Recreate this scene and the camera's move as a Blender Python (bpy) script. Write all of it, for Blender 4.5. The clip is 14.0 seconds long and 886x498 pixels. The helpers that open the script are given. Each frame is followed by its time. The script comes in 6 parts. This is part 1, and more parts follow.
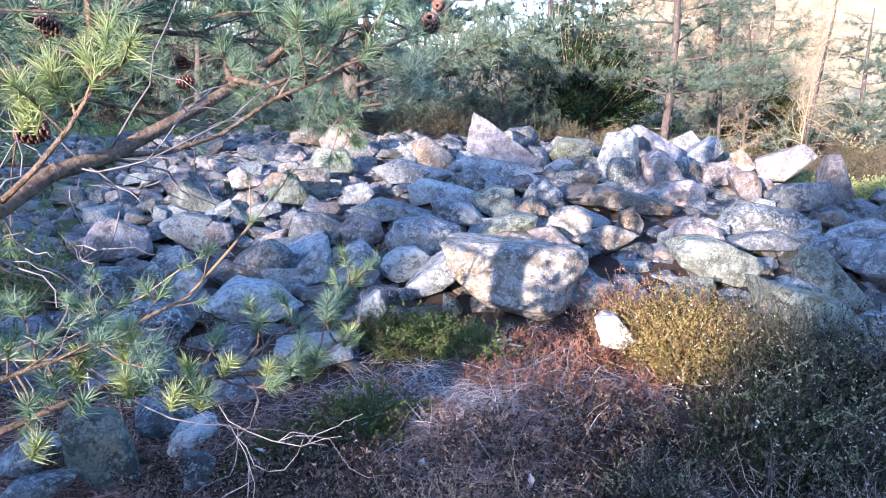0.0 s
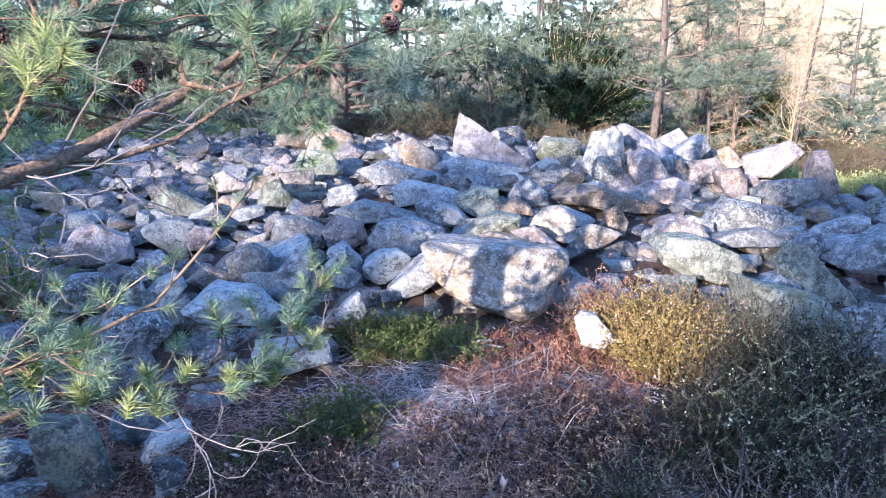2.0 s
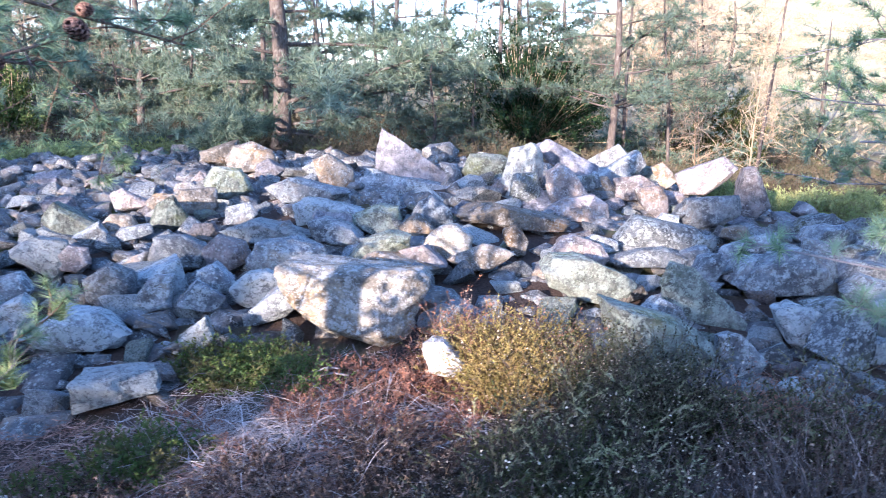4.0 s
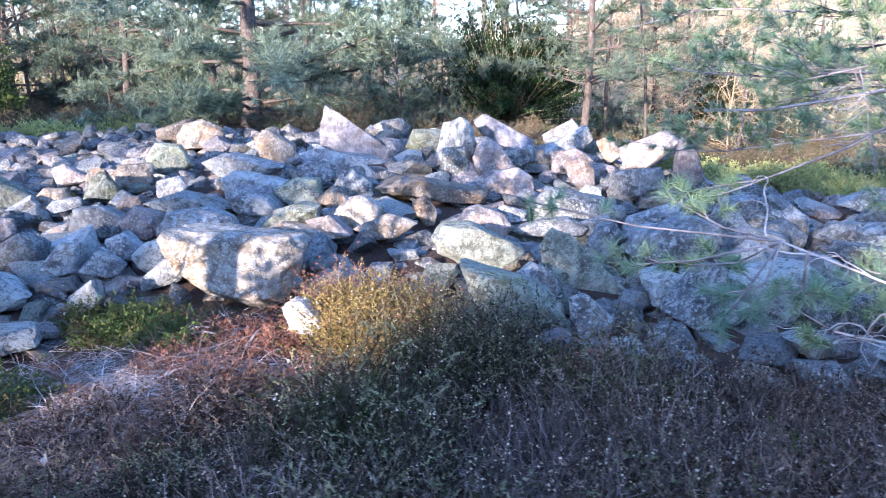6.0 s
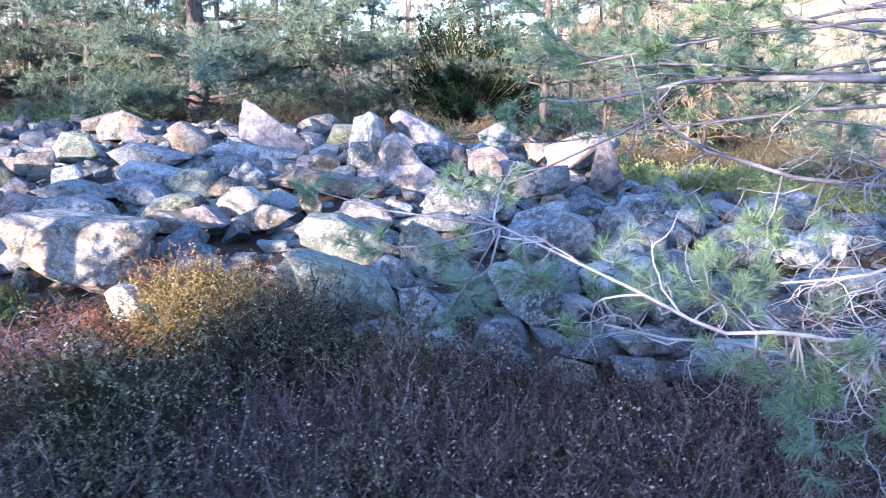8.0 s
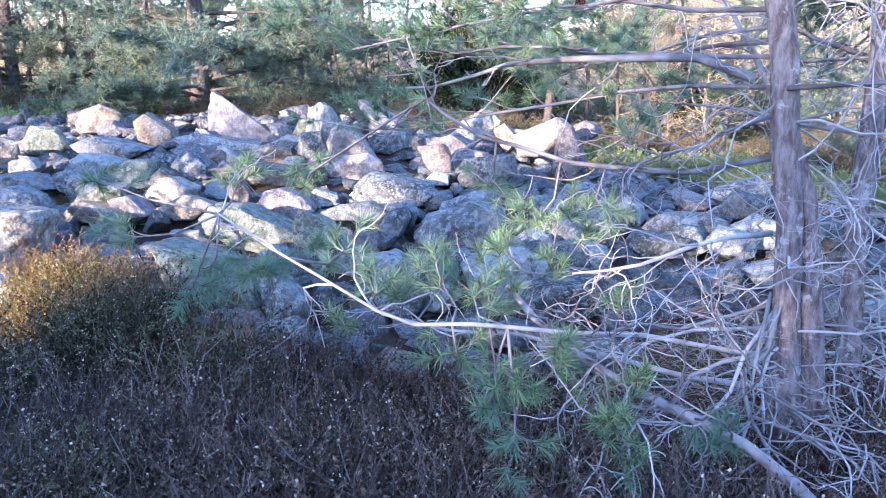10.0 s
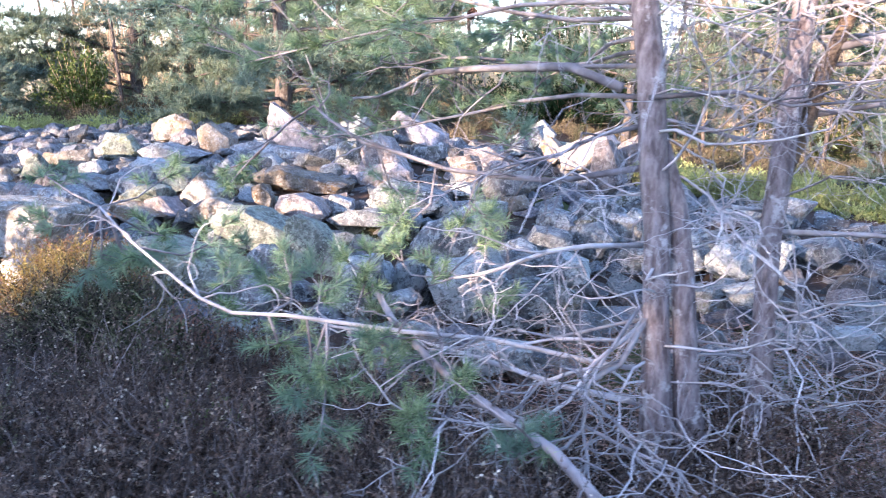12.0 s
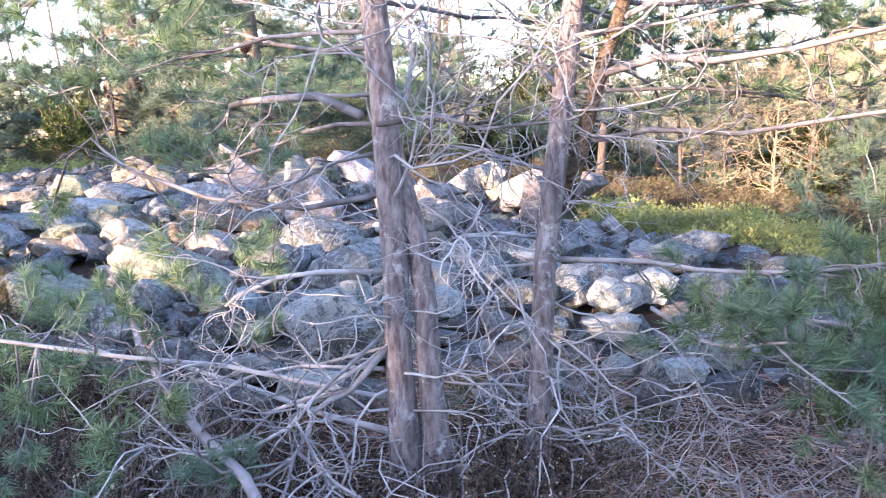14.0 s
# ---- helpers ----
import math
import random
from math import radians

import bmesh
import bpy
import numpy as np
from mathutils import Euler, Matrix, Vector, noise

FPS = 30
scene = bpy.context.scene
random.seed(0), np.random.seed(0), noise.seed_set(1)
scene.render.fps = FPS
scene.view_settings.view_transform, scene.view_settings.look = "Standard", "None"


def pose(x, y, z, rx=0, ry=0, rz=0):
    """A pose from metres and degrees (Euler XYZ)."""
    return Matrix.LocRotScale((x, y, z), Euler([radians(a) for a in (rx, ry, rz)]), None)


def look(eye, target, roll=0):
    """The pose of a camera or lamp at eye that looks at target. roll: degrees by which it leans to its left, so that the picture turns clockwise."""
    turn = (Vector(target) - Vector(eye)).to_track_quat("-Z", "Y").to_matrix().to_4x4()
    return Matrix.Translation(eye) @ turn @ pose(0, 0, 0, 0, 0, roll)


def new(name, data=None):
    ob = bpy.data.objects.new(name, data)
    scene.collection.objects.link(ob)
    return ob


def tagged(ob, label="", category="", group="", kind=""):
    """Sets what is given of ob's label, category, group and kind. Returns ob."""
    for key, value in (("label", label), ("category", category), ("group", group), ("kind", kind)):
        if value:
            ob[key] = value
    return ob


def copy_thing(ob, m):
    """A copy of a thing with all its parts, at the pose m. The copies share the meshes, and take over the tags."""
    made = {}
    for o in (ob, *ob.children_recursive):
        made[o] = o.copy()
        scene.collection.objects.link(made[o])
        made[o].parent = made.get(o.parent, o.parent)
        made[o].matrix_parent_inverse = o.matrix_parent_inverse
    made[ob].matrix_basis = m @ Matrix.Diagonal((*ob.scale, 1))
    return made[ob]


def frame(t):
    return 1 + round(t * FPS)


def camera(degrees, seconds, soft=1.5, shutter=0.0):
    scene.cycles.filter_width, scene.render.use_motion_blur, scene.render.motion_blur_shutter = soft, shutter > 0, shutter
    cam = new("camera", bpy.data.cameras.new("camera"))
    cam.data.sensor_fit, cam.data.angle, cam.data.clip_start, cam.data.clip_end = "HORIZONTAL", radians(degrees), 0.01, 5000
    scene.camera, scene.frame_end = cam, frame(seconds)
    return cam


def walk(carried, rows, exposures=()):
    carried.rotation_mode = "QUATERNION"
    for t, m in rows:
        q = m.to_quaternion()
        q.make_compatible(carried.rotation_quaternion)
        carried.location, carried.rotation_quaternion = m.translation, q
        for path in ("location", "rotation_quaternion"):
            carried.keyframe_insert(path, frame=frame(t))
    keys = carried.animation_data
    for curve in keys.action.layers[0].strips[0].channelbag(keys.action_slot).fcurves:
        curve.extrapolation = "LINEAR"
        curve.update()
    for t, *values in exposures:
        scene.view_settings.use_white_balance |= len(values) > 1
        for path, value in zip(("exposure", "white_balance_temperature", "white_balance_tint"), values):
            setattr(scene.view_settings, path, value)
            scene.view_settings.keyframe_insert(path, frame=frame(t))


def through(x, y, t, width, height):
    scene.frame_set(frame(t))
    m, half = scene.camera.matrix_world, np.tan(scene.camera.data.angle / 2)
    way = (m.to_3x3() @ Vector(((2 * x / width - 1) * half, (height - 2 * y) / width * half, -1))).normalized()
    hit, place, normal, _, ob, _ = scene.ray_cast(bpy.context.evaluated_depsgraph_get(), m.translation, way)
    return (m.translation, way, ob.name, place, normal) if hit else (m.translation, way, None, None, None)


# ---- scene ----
cam = camera(61.3, 14.0, soft=1.0, shutter=0.4)
PATH = [
    (0, (0.022, -0.216, 1.471), (0.015, 1.73, 1.011), 1.0),
    (0.5, (0.024, -0.215, 1.472), (0.025, 1.732, 1.017), 1.0),
    (1, (0.024, -0.216, 1.471), (0.032, 1.731, 1.015), 1.0),
    (1.5, (0.039, -0.214, 1.47), (0.05, 1.734, 1.015), 0.9),
    (2, (0.114, -0.203, 1.474), (0.116, 1.744, 1.015), 0.3),
    (2.5, (0.288, -0.183, 1.478), (0.27, 1.762, 1.015), -0.1),
    (3, (0.442, -0.196, 1.496), (0.426, 1.751, 1.038), 0.3),
    (3.5, (0.632, -0.114, 1.477), (0.626, 1.841, 1.055), -0.2),
    (4, (0.871, -0.001, 1.461), (0.877, 1.955, 1.044), 0.3),
    (4.2, (0.925, 0.012, 1.465), (0.941, 1.965, 1.033), 1.0),
    (6.3, (1.838, -0.227, 1.424), (1.767, 1.716, 0.956), -0.2),
    (6.5, (1.913, -0.208, 1.417), (1.829, 1.736, 0.957), 0.3),
    (7, (2.13, -0.157, 1.38), (2.073, 1.79, 0.925), 0.0),
    (7.5, (2.419, -0.195, 1.379), (2.335, 1.751, 0.924), -0.1),
    (8, (2.613, -0.144, 1.353), (2.536, 1.802, 0.895), 0.7),
    (8.5, (2.81, -0.019, 1.353), (2.76, 1.929, 0.902), 0.7),
    (8.9, (3.06, 0.024, 1.327), (3.012, 1.975, 0.891), 0.1),
    (9, (3.109, 0.014, 1.331), (3.062, 1.965, 0.895), -0.0),
    (9.2, (3.267, 0.003, 1.339), (3.178, 1.95, 0.892), -0.3),
    (11.3, (4.063, -0.026, 1.338), (3.612, 1.859, 0.842), -1.0),
    (11.5, (4.200, 0.006, 1.340), (3.707, 1.883, 0.859), -1.4),
    (12, (4.543, 0.066, 1.312), (3.963, 1.928, 0.869), -0.4),
    (12.5, (4.784, 0.140, 1.324), (4.211, 2.011, 0.908), -2.4),
    (13, (4.981, 0.191, 1.303), (4.411, 2.070, 0.921), -2.3),
    (13.5, (5.200, 0.274, 1.218), (4.634, 2.165, 0.896), -1.1),
    (14, (5.476, 0.361, 1.248), (4.804, 2.216, 0.917), -1.2),
]
EXPOSURES = [(0.0, 2.26, 4870, 23), (4.0, 2.34, 4870, 23), (9.2, 2.52, 4870, 25), (11.5, 2.68, 5400, 26), (14.0, 2.78, 6050, 28)]
walk(cam, [(t, look(eye, target, roll)) for t, eye, target, roll in PATH], EXPOSURES)

# ---- world, sun, exposure ----
SUN_UP, SUN_FROM = 13.0, Vector((-0.50, -0.87, 0.0)).normalized()
TO_SUN = Vector((SUN_FROM.x * math.cos(radians(SUN_UP)), SUN_FROM.y * math.cos(radians(SUN_UP)), math.sin(radians(SUN_UP))))
world = bpy.data.worlds.new("sky")
scene.world = world
world.use_nodes = True
wn = world.node_tree.nodes
sky = wn.new("ShaderNodeTexSky")
sky.sky_type = "NISHITA"
sky.sun_disc = False
sky.sun_elevation = radians(SUN_UP)
sky.sun_rotation = math.atan2(TO_SUN.x, TO_SUN.y)
sky.air_density, sky.dust_density, sky.ozone_density = 1.0, 0.6, 1.4
wn["Background"].inputs["Strength"].default_value = 0.15
world.node_tree.links.new(sky.outputs[0], wn["Background"].inputs["Color"])
sun_data = bpy.data.lights.new("sun", "SUN")
sun_data.energy, sun_data.angle, sun_data.color = 4.0, radians(0.55), (1.0, 0.75, 0.46)
sun = new("sun", sun_data)
sun.matrix_world = look((0, 0, 30), Vector((0, 0, 30)) - TO_SUN)


# ---- materials ----
def material(name, rough=0.85):
    m = bpy.data.materials.new(name)
    m.use_nodes = True
    n, l = m.node_tree.nodes, m.node_tree.links
    b = n["Principled BSDF"]
    b.inputs["Roughness"].default_value = rough
    b.inputs["Specular IOR Level"].default_value = 0.12
    return m, n, l, b


def mix(n, l, fac, a, b, mode="MIX"):
    x = n.new("ShaderNodeMix")
    x.data_type, x.blend_type = "RGBA", mode
    for sock, v in ((x.inputs[0], fac), (x.inputs[6], a), (x.inputs[7], b)):
        if isinstance(v, bpy.types.NodeSocket):
            l.new(v, sock)
        elif isinstance(v, (int, float)):
            sock.default_value = v
        else:
            sock.default_value = (*v, 1)
    return x.outputs[2]


def noise_tex(n, l, vec, scale, detail=5, rough=0.6):
    t = n.new("ShaderNodeTexNoise")
    t.inputs["Scale"].default_value, t.inputs["Detail"].default_value, t.inputs["Roughness"].default_value = scale, detail, rough
    if vec is not None:
        l.new(vec, t.inputs["Vector"])
    return t.outputs["Fac"]


def ramp(n, l, fac, lo, hi):
    r = n.new("ShaderNodeMapRange")
    r.inputs["From Min"].default_value, r.inputs["From Max"].default_value = lo, hi
    l.new(fac, r.inputs["Value"])
    return r.outputs["Result"]


def shifted_coords(n, l, by="object"):
    """Object coordinates moved by a random amount for each object or island."""
    tc = n.new("ShaderNodeTexCoord")
    if by == "object":
        rnd = n.new("ShaderNodeObjectInfo").outputs["Random"]
    else:
        rnd = n.new("ShaderNodeNewGeometry").outputs["Random Per Island"]
    k = n.new("ShaderNodeMath")
    k.operation = "MULTIPLY"
    k.inputs[1].default_value = 37.0
    l.new(rnd, k.inputs[0])
    add = n.new("ShaderNodeVectorMath")
    add.operation = "ADD"
    l.new(tc.outputs["Object"], add.inputs[0])
    l.new(k.outputs[0], add.inputs[1])
    return add.outputs[0], rnd


def rock(name, base, deep, stain, lichen, cover, by="object"):
    """Weathered schist: two-tone grain, rusty or mossy stain, pale crusts of lichen over part of it."""
    m, n, l, b = material(name, 0.92)
    vec, rnd = shifted_coords(n, l, by)
    big = ramp(n, l, noise_tex(n, l, vec, 5.0, 4), 0.35, 0.68)
    col = mix(n, l, big, base, deep)
    st = ramp(n, l, noise_tex(n, l, vec, 3.2, 6, 0.7), 0.50, 0.66)
    col = mix(n, l, st, col, stain)
    mid = ramp(n, l, noise_tex(n, l, vec, 11, 4, 0.6), 0.36, 0.64)
    col = mix(n, l, 0.7, col, mix(n, l, mid, (0.22, 0.22, 0.23), (0.78, 0.77, 0.75)), "OVERLAY")
    fine = ramp(n, l, noise_tex(n, l, vec, 60, 6, 0.75), 0.30, 0.70)
    col = mix(n, l, 0.55, col, mix(n, l, fine, (0.14, 0.14, 0.15), (0.84, 0.83, 0.82)), "OVERLAY")
    patch = noise_tex(n, l, vec, 20.0, 8, 0.76)
    crust = noise_tex(n, l, vec, 110.0, 5, 0.8)
    s = n.new("ShaderNodeMath")
    s.operation = "MULTIPLY_ADD"
    s.inputs[1].default_value = 0.55
    l.new(crust, s.inputs[0])
    l.new(patch, s.inputs[2])
    lm = ramp(n, l, s.outputs[0], cover - 0.03, cover + 0.05)
    lm2 = n.new("ShaderNodeMath")
    lm2.operation = "MULTIPLY"
    lm2.inputs[1].default_value = 0.74
    l.new(lm, lm2.inputs[0])
    col = mix(n, l, lm2.outputs[0], col, lichen)
    vo = n.new("ShaderNodeTexVoronoi")
    vo.inputs["Scale"].default_value = 36.0
    l.new(vec, vo.inputs["Vector"])
    dots = ramp(n, l, vo.outputs["Distance"], 0.36, 0.22)
    gate = n.new("ShaderNodeMath")
    gate.operation = "MULTIPLY"
    l.new(dots, gate.inputs[0])
    l.new(ramp(n, l, noise_tex(n, l, vec, 6.5, 2), cover - 0.30, cover - 0.24), gate.inputs[1])
    gate2 = n.new("ShaderNodeMath")
    gate2.operation = "MULTIPLY"
    gate2.inputs[1].default_value = 0.75
    l.new(gate.outputs[0], gate2.inputs[0])
    col = mix(n, l, gate2.outputs[0], col, lichen)
    hsv = n.new("ShaderNodeHueSaturation")
    l.new(col, hsv.inputs["Color"])
    l.new(ramp(n, l, rnd, -1.0, 0.72), hsv.inputs["Value"])
    hsv.inputs["Value"].default_value = 1.0
    l.new(hsv.outputs[0], b.inputs["Base Color"])
    bump = n.new("ShaderNodeBump")
    bump.inputs["Strength"].default_value, bump.inputs["Distance"].default_value = 1.0, 0.05
    h = n.new("ShaderNodeMath")
    h.operation = "MULTIPLY_ADD"
    h.inputs[1].default_value = 0.5
    l.new(noise_tex(n, l, vec, 30, 8, 0.7), h.inputs[0])
    l.new(noise_tex(n, l, vec, 8, 6, 0.65), h.inputs[2])
    l.new(h.outputs[0], bump.inputs["Height"])
    l.new(bump.outputs[0], b.inputs["Normal"])
    return m


PALE_LICHEN, GREEN_LICHEN = (0.50, 0.53, 0.52), (0.38, 0.42, 0.35)
ROCK = {
    "grey": rock("grey_rock", (0.27, 0.285, 0.305), (0.095, 0.10, 0.108), (0.25, 0.225, 0.19), PALE_LICHEN, 0.80),
    "dark": rock("dark_rock", (0.175, 0.185, 0.195), (0.075, 0.078, 0.08), (0.15, 0.155, 0.11), PALE_LICHEN, 0.80),
    "pale": rock("pale_rock", (0.34, 0.325, 0.345), (0.20, 0.195, 0.21), (0.31, 0.26, 0.23), (0.52, 0.51, 0.50), 0.93),
    # pink and tan put warm sun on grey stone into the base colour
    "pink": rock("sun_pink_rock", (0.35, 0.30, 0.285), (0.18, 0.165, 0.165), (0.33, 0.25, 0.19), (0.54, 0.52, 0.51), 0.82),
    "tan": rock("sun_tan_rock", (0.33, 0.285, 0.225), (0.17, 0.15, 0.13), (0.31, 0.21, 0.12), (0.54, 0.52, 0.48), 0.83),
    "green": rock("mossy_rock", (0.24, 0.25, 0.215), (0.09, 0.095, 0.085), (0.19, 0.205, 0.11), GREEN_LICHEN, 0.79),
    "lichen": rock("lichened_rock", (0.27, 0.285, 0.295), (0.10, 0.107, 0.112), (0.23, 0.225, 0.20), PALE_LICHEN, 0.735),
    "white": rock("pale_boulder_rock", (0.38, 0.345, 0.285), (0.17, 0.155, 0.135), (0.38, 0.28, 0.16), (0.60, 0.59, 0.56), 0.80),
    # darker than grey rock, to paint crevice shade between the larger stones
    "rubble": rock("rubble_rock", (0.24, 0.24, 0.245), (0.07, 0.07, 0.072), (0.30, 0.24, 0.18), PALE_LICHEN, 0.85, "island"),
}


def plant(name, a, b_, c=None, through=0.0, scale=7.0, rough=0.6, vary=(0.72, 1.35)):
    """Leaves, needles and stems: colour varies from blade to blade and across the plant."""
    m, n, l, b = material(name, rough)
    isl = n.new("ShaderNodeNewGeometry").outputs["Random Per Island"]
    col = mix(n, l, isl, a, b_)
    if c:
        tc = n.new("ShaderNodeTexCoord")
        col = mix(n, l, ramp(n, l, noise_tex(n, l, tc.outputs["Object"], scale, 3), 0.45, 0.62), col, c)
    hsv = n.new("ShaderNodeHueSaturation")
    l.new(col, hsv.inputs["Color"])
    shade = n.new("ShaderNodeMapRange")
    shade.inputs["To Min"].default_value, shade.inputs["To Max"].default_value = vary
    l.new(n.new("ShaderNodeObjectInfo").outputs["Random"], shade.inputs["Value"])
    l.new(shade.outputs["Result"], hsv.inputs["Value"])
    col = hsv.outputs[0]
    l.new(col, b.inputs["Base Color"])
    if through:
        tr = n.new("ShaderNodeBsdfTranslucent")
        l.new(col, tr.inputs["Color"])
        ms = n.new("ShaderNodeMixShader")
        ms.inputs[0].default_value = through
        l.new(b.outputs[0], ms.inputs[1])
        l.new(tr.outputs[0], ms.inputs[2])
        l.new(ms.outputs[0], n["Material Output"].inputs["Surface"])
    return m


def bark(name, a, b_, scar, scale=1.0, grain=0.28):
    m, n, l, b = material(name, 0.95)
    tc = n.new("ShaderNodeTexCoord")
    mp = n.new("ShaderNodeMapping")
    mp.inputs["Scale"].default_value = (scale, scale, grain * scale)
    l.new(tc.outputs["Object"], mp.inputs["Vector"])
    vec = mp.outputs[0]
    plates = noise_tex(n, l, vec, 42, 5, 0.7)
    col = mix(n, l, ramp(n, l, plates, 0.38, 0.62), a, b_)
    col = mix(n, l, ramp(n, l, noise_tex(n, l, tc.outputs["Object"], 14, 5, 0.7), 0.56, 0.64), col, scar)
    l.new(col, b.inputs["Base Color"])
    bump = n.new("ShaderNodeBump")
    bump.inputs["Strength"].default_value, bump.inputs["Distance"].default_value = 1.0, 0.02
    l.new(plates, bump.inputs["Height"])
    l.new(bump.outputs[0], b.inputs["Normal"])
    return m


def soil_material():
    m, n, l, b = material("heath_soil", 1.0)
    tc = n.new("ShaderNodeTexCoord")
    v = tc.outputs["Object"]
    # browns darkened so bare soil in the gaps reads as shade
    col = mix(n, l, ramp(n, l, noise_tex(n, l, v, 1.6, 6, 0.7), 0.38, 0.62), (0.028, 0.019, 0.015), (0.075, 0.052, 0.042))
    col = mix(n, l, ramp(n, l, noise_tex(n, l, v, 55, 6, 0.8), 0.35, 0.7), col, (0.12, 0.085, 0.068))
    col = mix(n, l, ramp(n, l, noise_tex(n, l, v, 0.45, 5, 0.6), 0.52, 0.62), col, (0.10, 0.115, 0.045))
    # beyond y 16 the ground is painted pale so the slope looks sunlit
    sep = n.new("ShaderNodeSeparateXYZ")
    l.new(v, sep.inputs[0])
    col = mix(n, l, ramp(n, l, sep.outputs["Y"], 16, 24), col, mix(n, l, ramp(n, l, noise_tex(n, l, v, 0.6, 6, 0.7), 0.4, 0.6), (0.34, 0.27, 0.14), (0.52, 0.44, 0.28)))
    l.new(col, b.inputs["Base Color"])
    bump = n.new("ShaderNodeBump")
    bump.inputs["Strength"].default_value, bump.inputs["Distance"].default_value = 1.0, 0.03
    l.new(noise_tex(n, l, v, 40, 8, 0.75), bump.inputs["Height"])
    l.new(bump.outputs[0], b.inputs["Normal"])
    return m


SOIL = soil_material()
NEEDLE = plant("pine_needles", (0.07, 0.125, 0.065), (0.34, 0.43, 0.23), (0.17, 0.25, 0.18), 0.35, 3.0, 0.45)
NEEDLE_NEW = plant("young_pine_needles", (0.22, 0.29, 0.09), (0.54, 0.58, 0.26), None, 0.35, 3.0, 0.45)
NEEDLE_FAR = plant("far_pine_needles", (0.085, 0.13, 0.095), (0.24, 0.275, 0.175), (0.15, 0.20, 0.155), 0.4, 0.9, 0.5)
NEEDLE_DRY = plant("fallen_needles", (0.20, 0.11, 0.08), (0.70, 0.46, 0.36), (0.34, 0.20, 0.15), 0.0, 5.0)
JUNIPER = plant("juniper_leaves", (0.018, 0.036, 0.014), (0.048, 0.085, 0.03), (0.03, 0.055, 0.02), 0.15, 2.0)
# the yellow-green end of the range imitates sun on the holly
HOLLY = plant("sunlit_holly_leaves", (0.035, 0.06, 0.018), (0.17, 0.20, 0.055), (0.06, 0.09, 0.025), 0.2, 2.0)
BROOM = plant("broom_leaves", (0.08, 0.10, 0.028), (0.20, 0.20, 0.055), (0.07, 0.08, 0.022), 0.2, 2.0)
# near-black end of the range paints in the shade between leaves
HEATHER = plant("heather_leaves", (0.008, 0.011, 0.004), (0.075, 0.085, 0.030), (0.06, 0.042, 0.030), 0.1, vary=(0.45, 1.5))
HEATHER_TIP = plant("heather_shoot_tips", (0.07, 0.08, 0.035), (0.30, 0.30, 0.17), (0.18, 0.15, 0.10), 0.2, vary=(0.5, 1.5))
DRY_TIP = plant("dry_heather_tips", (0.14, 0.092, 0.065), (0.38, 0.28, 0.215), (0.20, 0.14, 0.105), 0.2, vary=(0.5, 1.4))
STALK = plant("withered_orange_stalks", (0.34, 0.21, 0.10), (0.60, 0.44, 0.26), None, 0.2)
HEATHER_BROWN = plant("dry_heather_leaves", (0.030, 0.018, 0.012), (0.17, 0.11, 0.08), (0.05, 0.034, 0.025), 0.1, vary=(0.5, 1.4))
# gold stands for sun on this heather; its shaded side uses HEATHER
HEATHER_SUN_GOLD = plant("sun_gold_heather_leaves", (0.13, 0.11, 0.028), (0.45, 0.36, 0.12), (0.27, 0.18, 0.075), 0.2)
HEATHER_RED = plant("rusty_heather_leaves", (0.20, 0.085, 0.05), (0.36, 0.18, 0.12), (0.22, 0.14, 0.11), 0.2)
WOODY = plant("woody_heather_stems", (0.06, 0.048, 0.042), (0.34, 0.285, 0.26), (0.14, 0.105, 0.085), 0.0, 9.0, vary=(0.5, 1.5))
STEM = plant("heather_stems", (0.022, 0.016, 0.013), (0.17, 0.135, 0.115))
FLOWER = plant("withered_heather_bells", (0.36, 0.29, 0.20), (0.62, 0.52, 0.39))
CROW = plant("crowberry_leaves", (0.055, 0.095, 0.025), (0.155, 0.20, 0.055), (0.13, 0.115, 0.05), 0.25)
MOSS = plant("bilberry_leaves", (0.26, 0.30, 0.09), (0.42, 0.44, 0.18), (0.26, 0.25, 0.11), 0.35, 1.5)
GRASS = plant("bleached_grass", (0.36, 0.31, 0.29), (0.64, 0.57, 0.53), (0.30, 0.23, 0.20), 0.2)
BRACKEN = plant("dead_bracken", (0.065, 0.052, 0.033), (0.19, 0.15, 0.09), (0.085, 0.10, 0.045), 0.15, 1.0)
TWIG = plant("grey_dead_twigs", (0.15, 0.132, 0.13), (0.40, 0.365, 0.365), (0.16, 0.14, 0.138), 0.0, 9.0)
# dead twigs again, paler: light on the low twigs is put into the colour
TWIG_LIT = plant("lit_dead_twigs", (0.27, 0.25, 0.245), (0.60, 0.56, 0.55), (0.31, 0.28, 0.275), 0.0, 9.0)
# brown twig tone brightened so the far saplings carry sun in their colour
TWIG_SUNNY = plant("sunlit_birch_twigs", (0.24, 0.18, 0.115), (0.42, 0.33, 0.22), None, 0.0, 9.0)
TWIG_BROWN = plant("brown_twigs", (0.20, 0.145, 0.10), (0.31, 0.23, 0.16), (0.36, 0.25, 0.15), 0.0, 9.0)
BARK = bark("pine_bark", (0.15, 0.115, 0.112), (0.38, 0.325, 0.315), (0.55, 0.52, 0.51))
BARK_LIMB = bark("pine_limb_bark", (0.12, 0.085, 0.06), (0.27, 0.195, 0.14), (0.36, 0.24, 0.14), 1.3, 0.9)
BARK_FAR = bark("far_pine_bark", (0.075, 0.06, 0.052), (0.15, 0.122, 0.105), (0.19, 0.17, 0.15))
CONE = plant("pine_cone_scales", (0.05, 0.024, 0.019), (0.115, 0.055, 0.04), None, 0.0, 1.0, 0.6)
